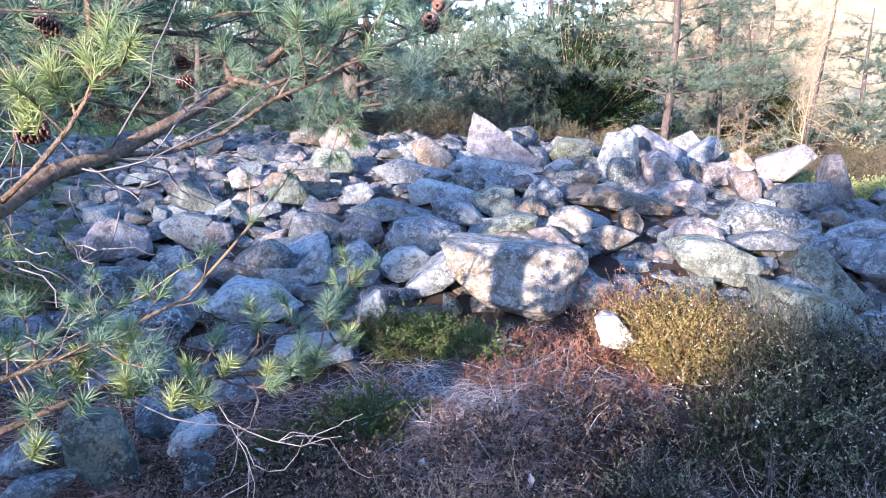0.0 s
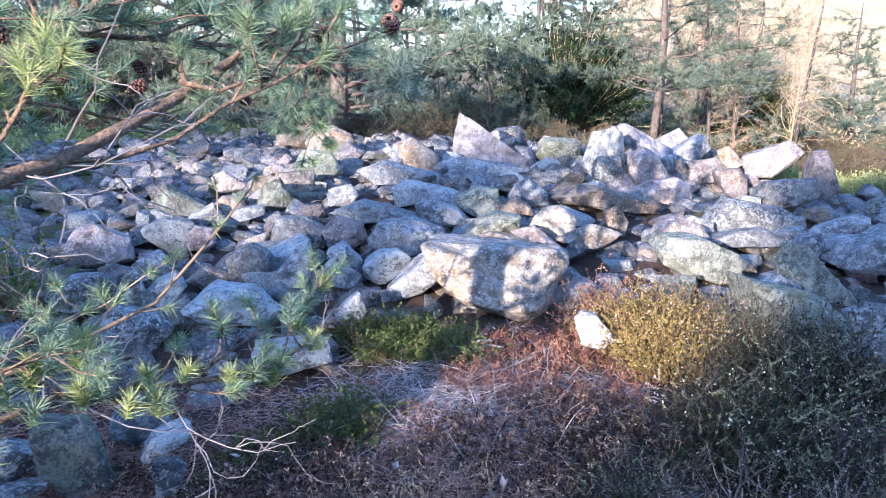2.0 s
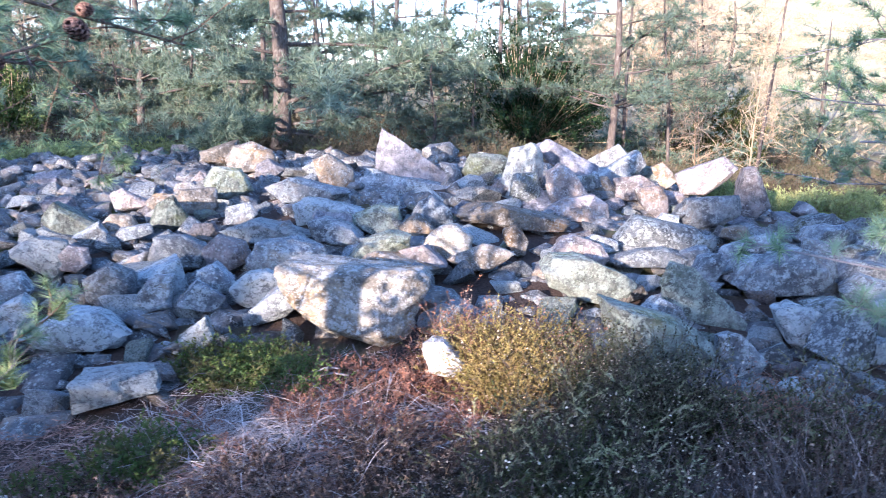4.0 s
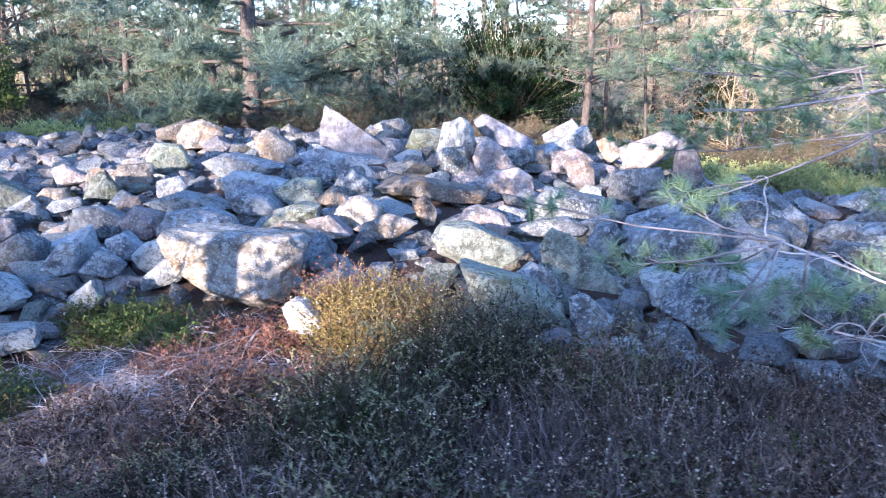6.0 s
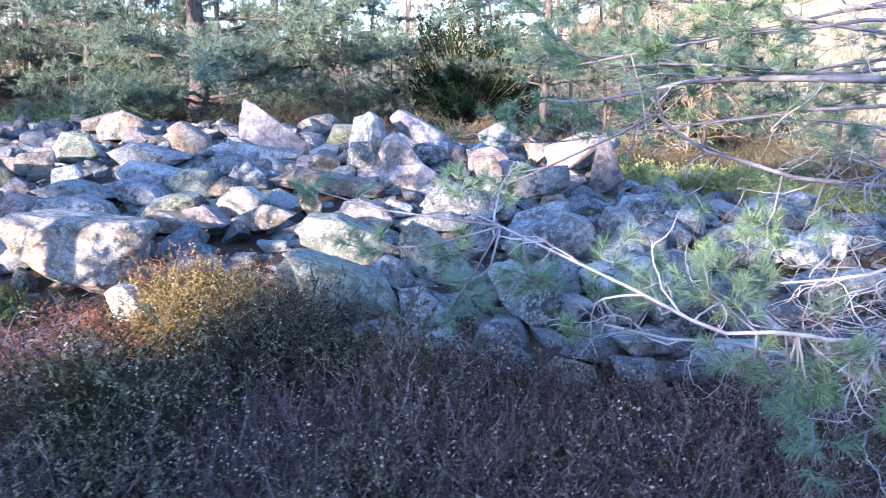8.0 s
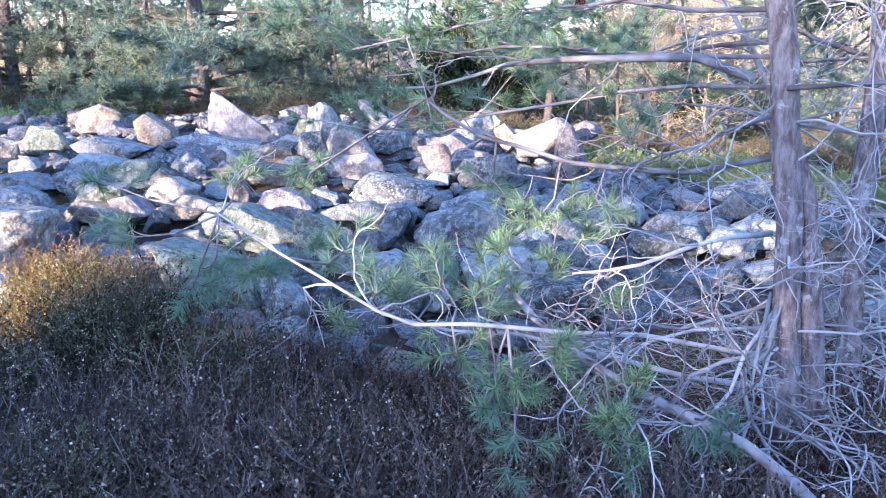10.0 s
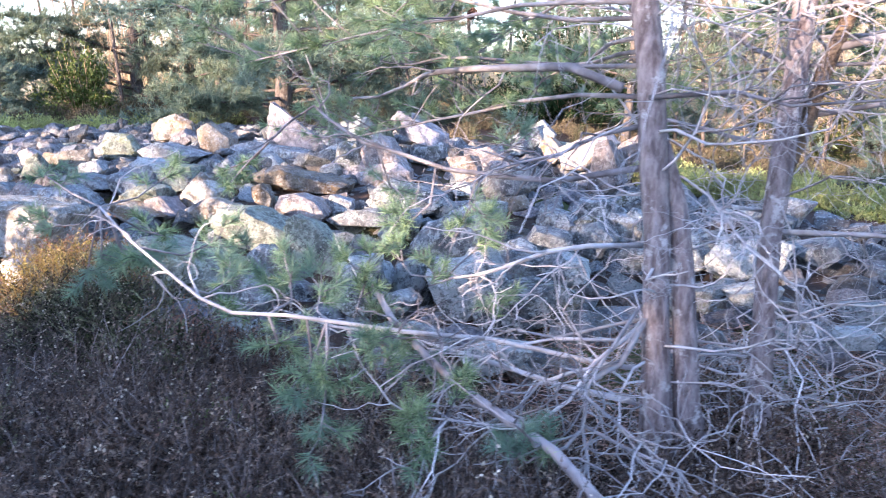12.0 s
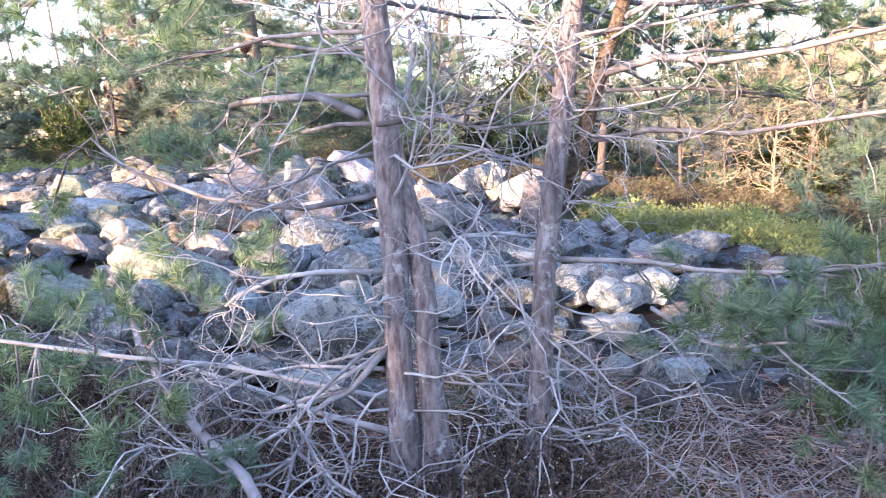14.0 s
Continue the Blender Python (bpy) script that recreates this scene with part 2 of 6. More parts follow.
CONE_TIP = plant("pine_cone_scale_tips", (0.13, 0.07, 0.05), (0.24, 0.15, 0.11))


# ---- the lie of the land ----
def ease(v):
    v = min(max(v, 0.0), 1.0)
    return v * v * (3 - 2 * v)


def land(x, y):
    """Height of the ground: a low mound under the cairn, a dip at its corner, a rising slope far behind."""
    a = 1 - 0.65 * ease((x - 1.2) / 3.6)
    z = 0.05 - 0.02 * max(min(x, 9), 0) + 0.6 * ease((y - 2.6) / 6.0) * a
    z -= 0.2 * math.exp(-((x + 1.9) / 1.3) ** 2 - ((y - 2.6) / 1.0) ** 2)
    z += 7.0 * ease((y - 18) / 40) * ease((x - 0.12 * y + 3) / 14)
    z += 1.6 * ease((y - 14) / 40)
    z -= 0.4 * ease((x - 3) / 4) * ease((y - 9) / 5) * (1 - ease((y - 20) / 10))
    return z


# ---- mesh tools ----
class Geo:
    """Collects vertices and faces for one mesh."""

    def __init__(self):
        self.v, self.f, self.n = [], [], 0

    def add(self, verts, faces):
        self.v.extend(verts)
        self.f.extend([tuple(i + self.n for i in f) for f in faces])
        self.n += len(verts)

    def tube(self, pts, radii, sides=6):
        pts = [Vector(p) for p in pts]
        verts, faces = [], []
        side = None
        for i, p in enumerate(pts):
            d = (pts[min(i + 1, len(pts) - 1)] - pts[max(i - 1, 0)]).normalized()
            if side is None:
                side = d.orthogonal().normalized()
            side = (side - d * side.dot(d)).normalized()
            other = d.cross(side)
            for k in range(sides):
                a = 2 * math.pi * k / sides
                verts.append(p + (side * math.cos(a) + other * math.sin(a)) * radii[i])
        for i in range(len(pts) - 1):
            for k in range(sides):
                a, b = i * sides + k, i * sides + (k + 1) % sides
                faces.append((a, b, b + sides, a + sides))
        faces.append(tuple(range(sides - 1, -1, -1)))
        faces.append(tuple(range((len(pts) - 1) * sides, len(pts) * sides)))
        self.add(verts, faces)

    def blade(self, p, d, length, width, rng):
        """A thin pointed leaf or needle."""
        d = Vector(d).normalized()
        s = d.cross(Vector((rng.uniform(-1, 1), rng.uniform(-1, 1), rng.uniform(-1, 1))))
        if s.length < 1e-4:
            s = d.orthogonal()
        s = s.normalized() * width * 0.5
        p = Vector(p)
        self.add([p - s, p + s, p + d * length], [(0, 1, 2)])

    def strip(self, pts, width, rng):
        """A thin ribbon along a line, for stems and grass."""
        s = Vector((rng.uniform(-1, 1), rng.uniform(-1, 1), 0.2)).normalized() * width * 0.5
        verts, faces = [], []
        for i, p in enumerate(pts):
            k = 1 - 0.7 * i / (len(pts) - 1)
            verts += [Vector(p) - s * k, Vector(p) + s * k]
        for i in range(len(pts) - 1):
            faces.append((2 * i, 2 * i + 1, 2 * i + 3, 2 * i + 2))
        self.add(verts, faces)

    def leaf(self, p, d, length, width, rng):
        """A small oval leaf of two triangles."""
        d = Vector(d).normalized()
        s = d.cross(Vector((rng.uniform(-1, 1), rng.uniform(-1, 1), rng.uniform(-1, 1))))
        s = (s if s.length > 1e-4 else d.orthogonal()).normalized() * width * 0.5
        p = Vector(p)
        self.add([p, p + d * length * 0.5 + s, p + d * length, p + d * length * 0.5 - s], [(0, 1, 2, 3)])

    def mesh(self, name, mat, smooth=False):
        me = bpy.data.meshes.new(name)
        me.from_pydata([tuple(v) for v in self.v], [], self.f)
        me.materials.append(mat)
        if smooth:
            me.shade_smooth()
            if smooth > 1:
                me.set_sharp_from_angle(angle=radians(smooth))
        return me


def part(name, geo, mat, parent, label="", smooth=False):
    ob = new(name, geo.mesh(name, mat, smooth) if isinstance(geo, Geo) else geo)
    ob.parent = parent
    return tagged(ob, label)


def bend(rng, p, d, length, steps=5, droop=0.0, wander=0.25):
    """A wandering line from p along d."""
    p, d = Vector(p), Vector(d).normalized()
    pts = [p.copy()]
    for i in range(steps):
        d = (d + Vector((rng.gauss(0, wander), rng.gauss(0, wander), rng.gauss(0, wander) - droop)) * (1.0 / steps) * 2).normalized()
        p = p + d * (length / steps)
        pts.append(p.copy())
    return pts


# ---- ground ----
def build_ground():
    n = 240
    ax = [4.0 * math.sinh(4.6 * (i / (n - 1) * 2 - 1)) for i in range(n)]
    verts, faces = [], []
    for j in range(n):
        y = 5.0 + ax[j] * 2.2
        for i in range(n):
            x = 1.5 + ax[i] * 2.2
            near = math.exp(-((x - 1.5) ** 2 + (y - 4) ** 2) / 400)
            z = land(x, y) + (0.05 * noise.noise(Vector((x * 1.3, y * 1.3, 0))) + 0.025 * noise.noise(Vector((x * 5, y * 5, 3)))) * near
            verts.append((x, y, z))
    for j in range(n - 1):
        for i in range(n - 1):
            a = j * n + i
            faces.append((a, a + 1, a + n + 1, a + n))
    g = Geo()
    g.v, g.f = verts, faces
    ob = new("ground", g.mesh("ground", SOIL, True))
    tagged(ob, "brown heath soil with needle litter and moss", "ground", kind="structure")


build_ground()


# ---- stones ----
def oval(w, h, lean):
    """An uneven outline of five or six corners, w by h, leaning by so many degrees."""
    rng = random.Random(int(w * 1000 + h * 313 + lean))
    m = rng.choice((4, 5, 5, 6))
    pts, a0 = [], rng.uniform(0, 6.28)
    c, s = math.cos(radians(lean)), math.sin(radians(lean))
    for k in range(m):
        a = a0 + (k + rng.uniform(-0.36, 0.36)) * 2 * math.pi / m
        r = rng.uniform(1.05, 1.3)
        u, v = 0.5 * w * r * math.cos(a), 0.5 * h * r * math.sin(a)
        pts.append((u * c - v * s, u * s + v * c))
    return tuple(pts)


def rock_shape(profile, depth, seed, sub):
    """A broken block: the outline near its front, smaller uneven faces before and behind it, edges worn round, a rough skin."""
    rng = random.Random(seed)
    c = np.mean(np.array(profile), axis=0)
    w = max(abs(p[0] - c[0]) for p in profile)
    h = max(abs(p[1] - c[1]) for p in profile)
    bm = bmesh.new()
    for y, lo, hi, tilt in ((-0.16, 0.58, 0.90, 0.07), (0.0, 1.0, 1.0, 0.03), (0.38, 0.90, 1.0, 0.08), (0.80, 0.55, 0.9, 0.10)):
        dx, dz = rng.uniform(-0.10, 0.10) * w * (y < -0.1), (rng.uniform(-0.16, 0.02) if y < -0.1 else 0.0) * h
        for px, pz in profile:
            k = rng.uniform(lo, hi)
            bm.verts.new(((px - c[0]) * k + dx, depth * (y + rng.uniform(-tilt, tilt)), (pz - c[1]) * k + dz))
    bmesh.ops.convex_hull(bm, input=bm.verts[:], use_existing_faces=False)
    bmesh.ops.delete(bm, geom=[v for v in bm.verts if not v.link_faces], context="VERTS")
    size = min(w, h, depth * 0.7)
    bmesh.ops.dissolve_limit(bm, angle_limit=radians(19), verts=bm.verts[:], edges=bm.edges[:])
    bmesh.ops.remove_doubles(bm, verts=bm.verts[:], dist=size * 0.09)
    bmesh.ops.bevel(bm, geom=bm.edges[:], offset=size * rng.uniform(0.025, 0.065), segments=1 if sub < 3 else 2, profile=0.5, affect="EDGES", clamp_overlap=True)
    bmesh.ops.triangulate(bm, faces=bm.faces[:])
    for k in range(sub - 2):
        far = [e for e in bm.edges if e.calc_length() > (0.22 if k == 0 else 0.12) * size * (1.0 if sub > 3 else 1.7)]
        bmesh.ops.subdivide_edges(bm, edges=far, cuts=1 + (k == 0), use_grid_fill=True)
        bmesh.ops.triangulate(bm, faces=[f for f in bm.faces if len(f.verts) > 3])
    out = []
    off = Vector((seed * 1.7 % 91, seed * 0.37 % 57, 0))
    bm.verts.index_update()
    for v in bm.verts:
        q = v.co.copy()
        s = q * (1.0 / max(size, 0.05))
        bump = 0.045 * noise.noise(s * 0.9 + off) + 0.035 * noise.noise(s * 2.3 + off) + 0.022 * noise.noise(s * 6 + off)
        ridge = abs(noise.noise(Vector((s.x * 0.6, s.y * 0.6, s.z * 2.6)) + off))
        q *= 1.02 + bump - 0.05 * max(0, 0.22 - ridge) / 0.22
        out.append(q + Vector((c[0], 0, c[1])))
    faces = [tuple(v.index for v in f.verts) for f in bm.faces]
    bm.free()
    return out, faces


STONE_LABEL = {
    "grey": "weathered grey {} of schist wedged among the cairn stones",
    "dark": "dark damp grey {} lying among brown litter and stones",
    "pale": "pale lilac-grey {} with clean faces resting on the cairn",
    "pink": "pinkish-tan {} resting among grey cairn stones",
    "tan": "warm tan {} with rusty stains among the cairn stones",
    "green": "grey-green {} with a film of moss among cairn stones",
    "lichen": "grey {} blotched with pale lichen, part of the cairn",
    "white": "large pale {} with white lichen, warm stains and worn edges",
}
SPECIAL = {
    "standing_stone": "tall pointed lilac-grey stone standing upright on the cairn",
    "capstone": "pale flat capstone lying tilted across the cairn's top",
}
STONES = []


def cairn_stone(name, tone, place, yaw, profile, depth):
    seed = len(STONES) * 7 + 3
    sub = 5 if name == "boulder" and tone == "white" else 4 if name in ("boulder", "standing_stone", "capstone") or place[1] < 6 else 3
    verts, faces = rock_shape(profile, depth, seed, sub)
    g = Geo()
    g.add(verts, faces)
    ob = new(name, g.mesh(name, ROCK[tone], 32))
    ob.matrix_world = pose(*place, 0, 0, yaw)
    kind = {"stone_slab": "slab"}.get(name, name)
    tagged(ob, SPECIAL.get(name, STONE_LABEL[tone].format(kind)), "stone", "cairn stones")
    STONES.append((place[0], place[1], max(max(abs(p[0]) for p in profile), depth * 0.5), place[2]))
    return ob


cairn_stone("standing_stone", "pale", (0.53, 7.42, 0.65), -4, [(-0.26, 0.45), (-0.16, 0.40), (0.06, 0.19), (0.48, -0.05), (0.48, -0.20), (0.19, -0.29), (-0.16, -0.34), (-0.32, -0.24), (-0.31, 0.07)], 0.20)
cairn_stone("stone_slab", "grey", (0.66, 7.10, 0.50), 14, [(-0.66, 0.13), (-0.39, 0.19), (0.20, 0.12), (0.54, 0.00), (0.58, -0.07), (0.41, -0.12), (0.08, -0.13), (-0.14, -0.12), (-0.57, -0.01)], 0.45)
cairn_stone("stone", "green", (1.32, 7.60, 0.69), -9, [(-0.26, -0.06), (-0.20, 0.09), (-0.16, 0.14), (0.16, 0.13), (0.24, 0.09), (0.22, -0.04), (0.09, -0.17), (-0.09, -0.18)], 0.40)
cairn_stone("stone_slab", "lichen", (1.56, 6.75, 0.71), -46, [(-0.26, -0.25), (-0.24, -0.11), (-0.16, 0.10), (-0.09, 0.22), (0.14, 0.30), (0.20, 0.24), (0.24, -0.06), (0.21, -0.19), (-0.06, -0.28)], 0.20)
cairn_stone("capstone", "pale", (2.06, 7.15, 0.83), 3, [(-0.27, 0.10), (-0.17, 0.18), (-0.06, 0.14), (0.32, -0.08), (0.31, -0.18), (0.08, -0.15), (-0.20, -0.02)], 0.42)
cairn_stone("stone", "pink", (1.97, 6.45, 0.64), 4, [(-0.20, 0.01), (-0.17, 0.13), (-0.07, 0.20), (0.04, 0.14), (0.19, -0.04), (0.24, -0.13), (0.09, -0.16), (-0.14, -0.16)], 0.36)
cairn_stone("stone", "pink", (2.07, 6.30, 0.42), 3, [(-0.33, 0.03), (-0.17, 0.14), (0.10, 0.17), (0.22, 0.09), (0.25, -0.05), (0.15, -0.12), (-0.00, -0.16), (-0.20, -0.10)], 0.45)
cairn_stone("stone_slab", "tan", (1.44, 5.80, 0.48), 9, [(-0.46, 0.03), (-0.37, 0.08), (-0.17, 0.13), (0.06, 0.11), (0.29, 0.04), (0.48, -0.04), (0.45, -0.12), (0.28, -0.14), (0.05, -0.06), (-0.17, -0.02), (-0.40, -0.02)], 0.50)
cairn_stone("boulder", "white", (0.38, 3.83, 0.38), -5, [(-0.39, 0.16), (-0.33, 0.18), (-0.24, 0.13), (-0.13, 0.12), (0.02, 0.13), (0.41, 0.15), (0.45, 0.11), (0.38, -0.06), (0.31, -0.21), (0.18, -0.28), (0.09, -0.27), (-0.13, -0.19), (-0.29, -0.04), (-0.35, 0.06)], 0.50)
cairn_stone("stone_slab", "green", (2.46, 4.25, 0.20), -1, [(-0.29, 0.14), (-0.27, 0.23), (-0.22, 0.27), (-0.10, 0.24), (0.06, 0.11), (0.24, -0.07), (0.39, -0.25), (0.35, -0.30), (0.17, -0.26), (-0.04, -0.14), (-0.27, 0.01)], 0.22)
cairn_stone("boulder", "green", (-1.22, 2.28, 0.08), 27, [(-0.15, 0.14), (-0.10, 0.16), (0.08, 0.12), (0.06, 0.03), (0.14, -0.11), (0.14, -0.21), (-0.02, -0.16), (-0.13, 0.00)], 0.30)
cairn_stone("stone", "dark", (-1.16, 2.66, 0.04), 22, [(-0.10, -0.00), (-0.03, 0.08), (0.06, 0.08), (0.14, -0.01), (0.02, -0.10), (-0.10, -0.05)], 0.25)
cairn_stone("stone_slab", "lichen", (-0.95, 2.42, 0.07), 20, [(-0.09, -0.04), (-0.05, 0.02), (0.10, 0.07), (0.11, 0.04), (0.00, -0.03), (-0.07, -0.06)], 0.16)
cairn_stone("stone", "pale", (-2.07, 3.30, 0.12), 31, [(-0.06, -0.08), (-0.02, 0.11), (0.06, 0.10), (0.06, -0.02), (-0.03, -0.12)], 0.20)
cairn_stone("stone", "dark", (2.20, 7.11, 0.59), 2, [(-0.21, -0.07), (-0.16, 0.10), (0.16, 0.12), (0.22, -0.03), (-0.01, -0.11)], 0.30)
cairn_stone("stone", "tan", (2.39, 7.17, 0.55), 0, [(-0.18, -0.08), (-0.13, 0.09), (0.08, 0.10), (0.17, -0.03), (0.08, -0.09)], 0.24)
cairn_stone("stone", "dark", (1.62, 6.51, 0.61), 7, [(-0.15, -0.06), (-0.11, 0.13), (0.08, 0.15), (0.14, -0.06), (0.03, -0.16)], 0.28)
cairn_stone("stone", "pink", (1.86, 5.06, 0.36), 6, [(-0.21, -0.00), (-0.15, 0.10), (-0.05, 0.12), (0.12, 0.06), (0.20, -0.05), (0.13, -0.13), (-0.05, -0.10)], 0.30)
cairn_stone("stone", "grey", (2.05, 5.34, 0.36), 4, [(-0.14, 0.01), (-0.06, 0.08), (0.11, 0.03), (0.13, -0.04), (-0.04, -0.08)], 0.20)
cairn_stone("stone_slab", "dark", (2.51, 5.51, 0.38), -1, [(-0.34, -0.07), (-0.27, 0.05), (-0.16, 0.15), (-0.01, 0.13), (0.29, 0.07), (0.37, -0.01), (0.30, -0.09), (0.08, -0.12), (-0.27, -0.10)], 0.42)
cairn_stone("stone_slab", "grey", (2.34, 5.09, 0.30), 1, [(-0.28, -0.01), (-0.09, 0.07), (0.12, 0.08), (0.27, 0.02), (0.20, -0.04), (-0.01, -0.06), (-0.21, -0.05)], 0.26)
cairn_stone("stone", "lichen", (2.88, 3.89, 0.19), -6, [(-0.19, 0.10), (-0.07, 0.13), (0.08, 0.09), (0.17, -0.01), (0.12, -0.11), (-0.02, -0.13), (-0.10, -0.08)], 0.29)
cairn_stone("stone", "grey", (3.15, 4.70, 0.27), -9, [(-0.34, -0.09), (-0.19, 0.08), (0.05, 0.20), (0.24, 0.15), (0.29, 0.03), (0.21, -0.08), (-0.05, -0.15), (-0.24, -0.14)], 0.45)
cairn_stone("stone", "grey", (2.68, 4.89, 0.28), -3, [(-0.12, -0.03), (-0.05, 0.08), (0.07, 0.12), (0.11, 0.04), (0.05, -0.09), (-0.07, -0.11)], 0.22)
cairn_stone("stone", "green", (1.79, 4.47, 0.31), 8, [(-0.30, 0.07), (-0.22, 0.15), (-0.02, 0.16), (0.19, 0.07), (0.33, -0.03), (0.28, -0.13), (0.12, -0.17), (-0.10, -0.11), (-0.26, -0.03)], 0.43)
cairn_stone("stone", "green", (1.96, 3.49, 0.24), 7, [(-0.27, 0.21), (-0.12, 0.20), (0.09, 0.13), (0.24, 0.03), (0.30, -0.10), (0.23, -0.23), (-0.01, -0.23), (-0.18, -0.10), (-0.26, 0.07)], 0.48)
cairn_stone("stone", "grey", (2.16, 4.05, 0.21), 4, [(-0.14, 0.04), (-0.05, 0.11), (0.07, 0.06), (0.13, -0.05), (0.07, -0.11), (-0.07, -0.05)], 0.23)
cairn_stone("stone", "grey", (2.36, 3.49, 0.17), 1, [(-0.12, 0.11), (-0.01, 0.12), (0.13, -0.01), (0.09, -0.11), (-0.09, -0.12)], 0.23)
cairn_stone("stone", "pink", (3.89, 7.23, 0.46), -11, [(-0.14, -0.17), (-0.12, 0.11), (-0.08, 0.26), (0.04, 0.30), (0.13, 0.14), (0.20, -0.10), (0.04, -0.28), (-0.08, -0.27)], 0.42)
cairn_stone("stone", "grey", (2.85, 8.27, 0.60), -3, [(-0.35, -0.13), (-0.18, -0.02), (0.04, 0.15), (0.24, 0.21), (0.28, 0.05), (0.14, -0.11), (-0.18, -0.16)], 0.46)
cairn_stone("stone", "pink", (2.75, 6.51, 0.49), -3, [(-0.18, 0.13), (0.04, 0.17), (0.11, 0.06), (0.14, -0.18), (-0.00, -0.13), (-0.10, -0.03)], 0.32)
cairn_stone("stone", "lichen", (2.79, 6.24, 0.38), -3, [(-0.11, -0.01), (-0.03, 0.07), (0.10, 0.04), (0.10, -0.04), (-0.05, -0.06)], 0.16)
cairn_stone("stone", "grey", (3.18, 6.39, 0.42), -7, [(-0.28, -0.01), (-0.18, 0.12), (0.25, 0.17), (0.28, 0.00), (0.13, -0.11), (-0.21, -0.17)], 0.41)
cairn_stone("stone", "green", (3.31, 8.68, 0.50), -6, [(-0.22, -0.00), (-0.07, 0.11), (0.17, 0.09), (0.21, -0.06), (-0.10, -0.14)], 0.31)
cairn_stone("stone", "tan", (3.29, 6.02, 0.31), -8, [(-0.10, 0.05), (0.07, 0.07), (0.14, -0.03), (0.03, -0.08), (-0.13, -0.02)], 0.19)
cairn_stone("stone", "grey", (3.71, 5.45, 0.25), -13, [(-0.14, 0.03), (-0.10, 0.13), (0.09, 0.10), (0.21, -0.03), (0.04, -0.12), (-0.11, -0.10)], 0.28)
cairn_stone("stone_slab", "dark", (4.24, 6.65, 0.27), -15, [(-0.22, -0.07), (-0.09, 0.06), (0.15, 0.12), (0.27, 0.05), (0.04, -0.05), (-0.16, -0.10)], 0.31)
cairn_stone("stone", "lichen", (3.46, 3.93, 0.17), -14, [(-0.19, 0.04), (-0.08, 0.13), (0.11, 0.11), (0.20, 0.01), (0.14, -0.12), (-0.03, -0.10), (-0.15, -0.06)], 0.30)
cairn_stone("stone", "lichen", (3.13, 3.68, 0.13), -10, [(-0.14, 0.01), (0.04, 0.08), (0.14, 0.04), (0.05, -0.06), (-0.10, -0.07)], 0.19)
cairn_stone("stone", "dark", (3.16, 4.15, 0.18), -10, [(-0.17, 0.04), (-0.03, 0.10), (0.13, 0.08), (0.18, -0.04), (0.01, -0.11), (-0.13, -0.08)], 0.26)
cairn_stone("stone", "grey", (4.00, 5.16, 0.21), -16, [(-0.19, -0.09), (-0.13, 0.10), (0.04, 0.14), (0.19, 0.03), (0.13, -0.08), (-0.06, -0.11)], 0.29)
cairn_stone("stone", "grey", (4.60, 5.45, 0.18), -21, [(-0.21, -0.03), (-0.09, 0.08), (0.13, 0.10), (0.19, -0.04), (-0.03, -0.11)], 0.28)
cairn_stone("stone", "grey", (3.58, 4.60, 0.19), -14, [(-0.15, 0.02), (-0.02, 0.12), (0.13, 0.08), (0.18, -0.05), (-0.01, -0.10), (-0.13, -0.07)], 0.26)
cairn_stone("stone", "lichen", (3.89, 4.42, 0.16), -18, [(-0.17, 0.01), (-0.05, 0.11), (0.16, 0.09), (0.20, -0.03), (-0.00, -0.09), (-0.15, -0.08)], 0.26)
cairn_stone("stone_slab", "tan", (0.53, 4.78, 0.34), -6, [(-0.27, -0.06), (-0.15, 0.06), (-0.07, 0.08), (0.20, 0.03), (0.32, -0.03), (-0.03, -0.08)], 0.29)
cairn_stone("stone", "pale", (0.76, 4.87, 0.35), -8, [(-0.18, 0.05), (-0.01, 0.10), (0.16, -0.04), (0.09, -0.08), (-0.07, -0.02)], 0.24)
# the white tone stands for sun falling on this stone
cairn_stone("stone", "white", (0.93, 5.13, 0.41), -10, [(-0.23, -0.03), (-0.07, 0.13), (0.04, 0.13), (0.17, 0.04), (0.15, -0.05), (0.05, -0.15), (-0.12, -0.08)], 0.32)
cairn_stone("stone", "green", (0.44, 4.98, 0.39), -5, [(-0.26, -0.10), (-0.09, 0.07), (0.07, 0.12), (0.23, 0.10), (0.22, 0.01), (-0.01, -0.05), (-0.17, -0.15)], 0.35)
cairn_stone("stone", "grey", (0.80, 5.75, 0.51), -7, [(-0.21, -0.08), (-0.11, 0.09), (-0.00, 0.15), (0.15, 0.03), (0.17, -0.07), (0.01, -0.12)], 0.30)
cairn_stone("stone", "tan", (0.70, 5.53, 0.45), -7, [(-0.16, -0.00), (-0.02, 0.11), (0.10, 0.02), (0.13, -0.06), (-0.06, -0.07)], 0.22)
cairn_stone("stone", "green", (0.39, 5.58, 0.48), -4, [(-0.24, 0.02), (-0.01, 0.13), (0.15, 0.11), (0.20, -0.08), (0.04, -0.11), (-0.14, -0.07)], 0.31)
cairn_stone("stone", "grey", (0.11, 5.30, 0.44), -1, [(-0.20, 0.08), (-0.09, 0.12), (0.12, 0.06), (0.22, -0.05), (0.17, -0.11), (-0.04, -0.08), (-0.18, -0.03)], 0.30)
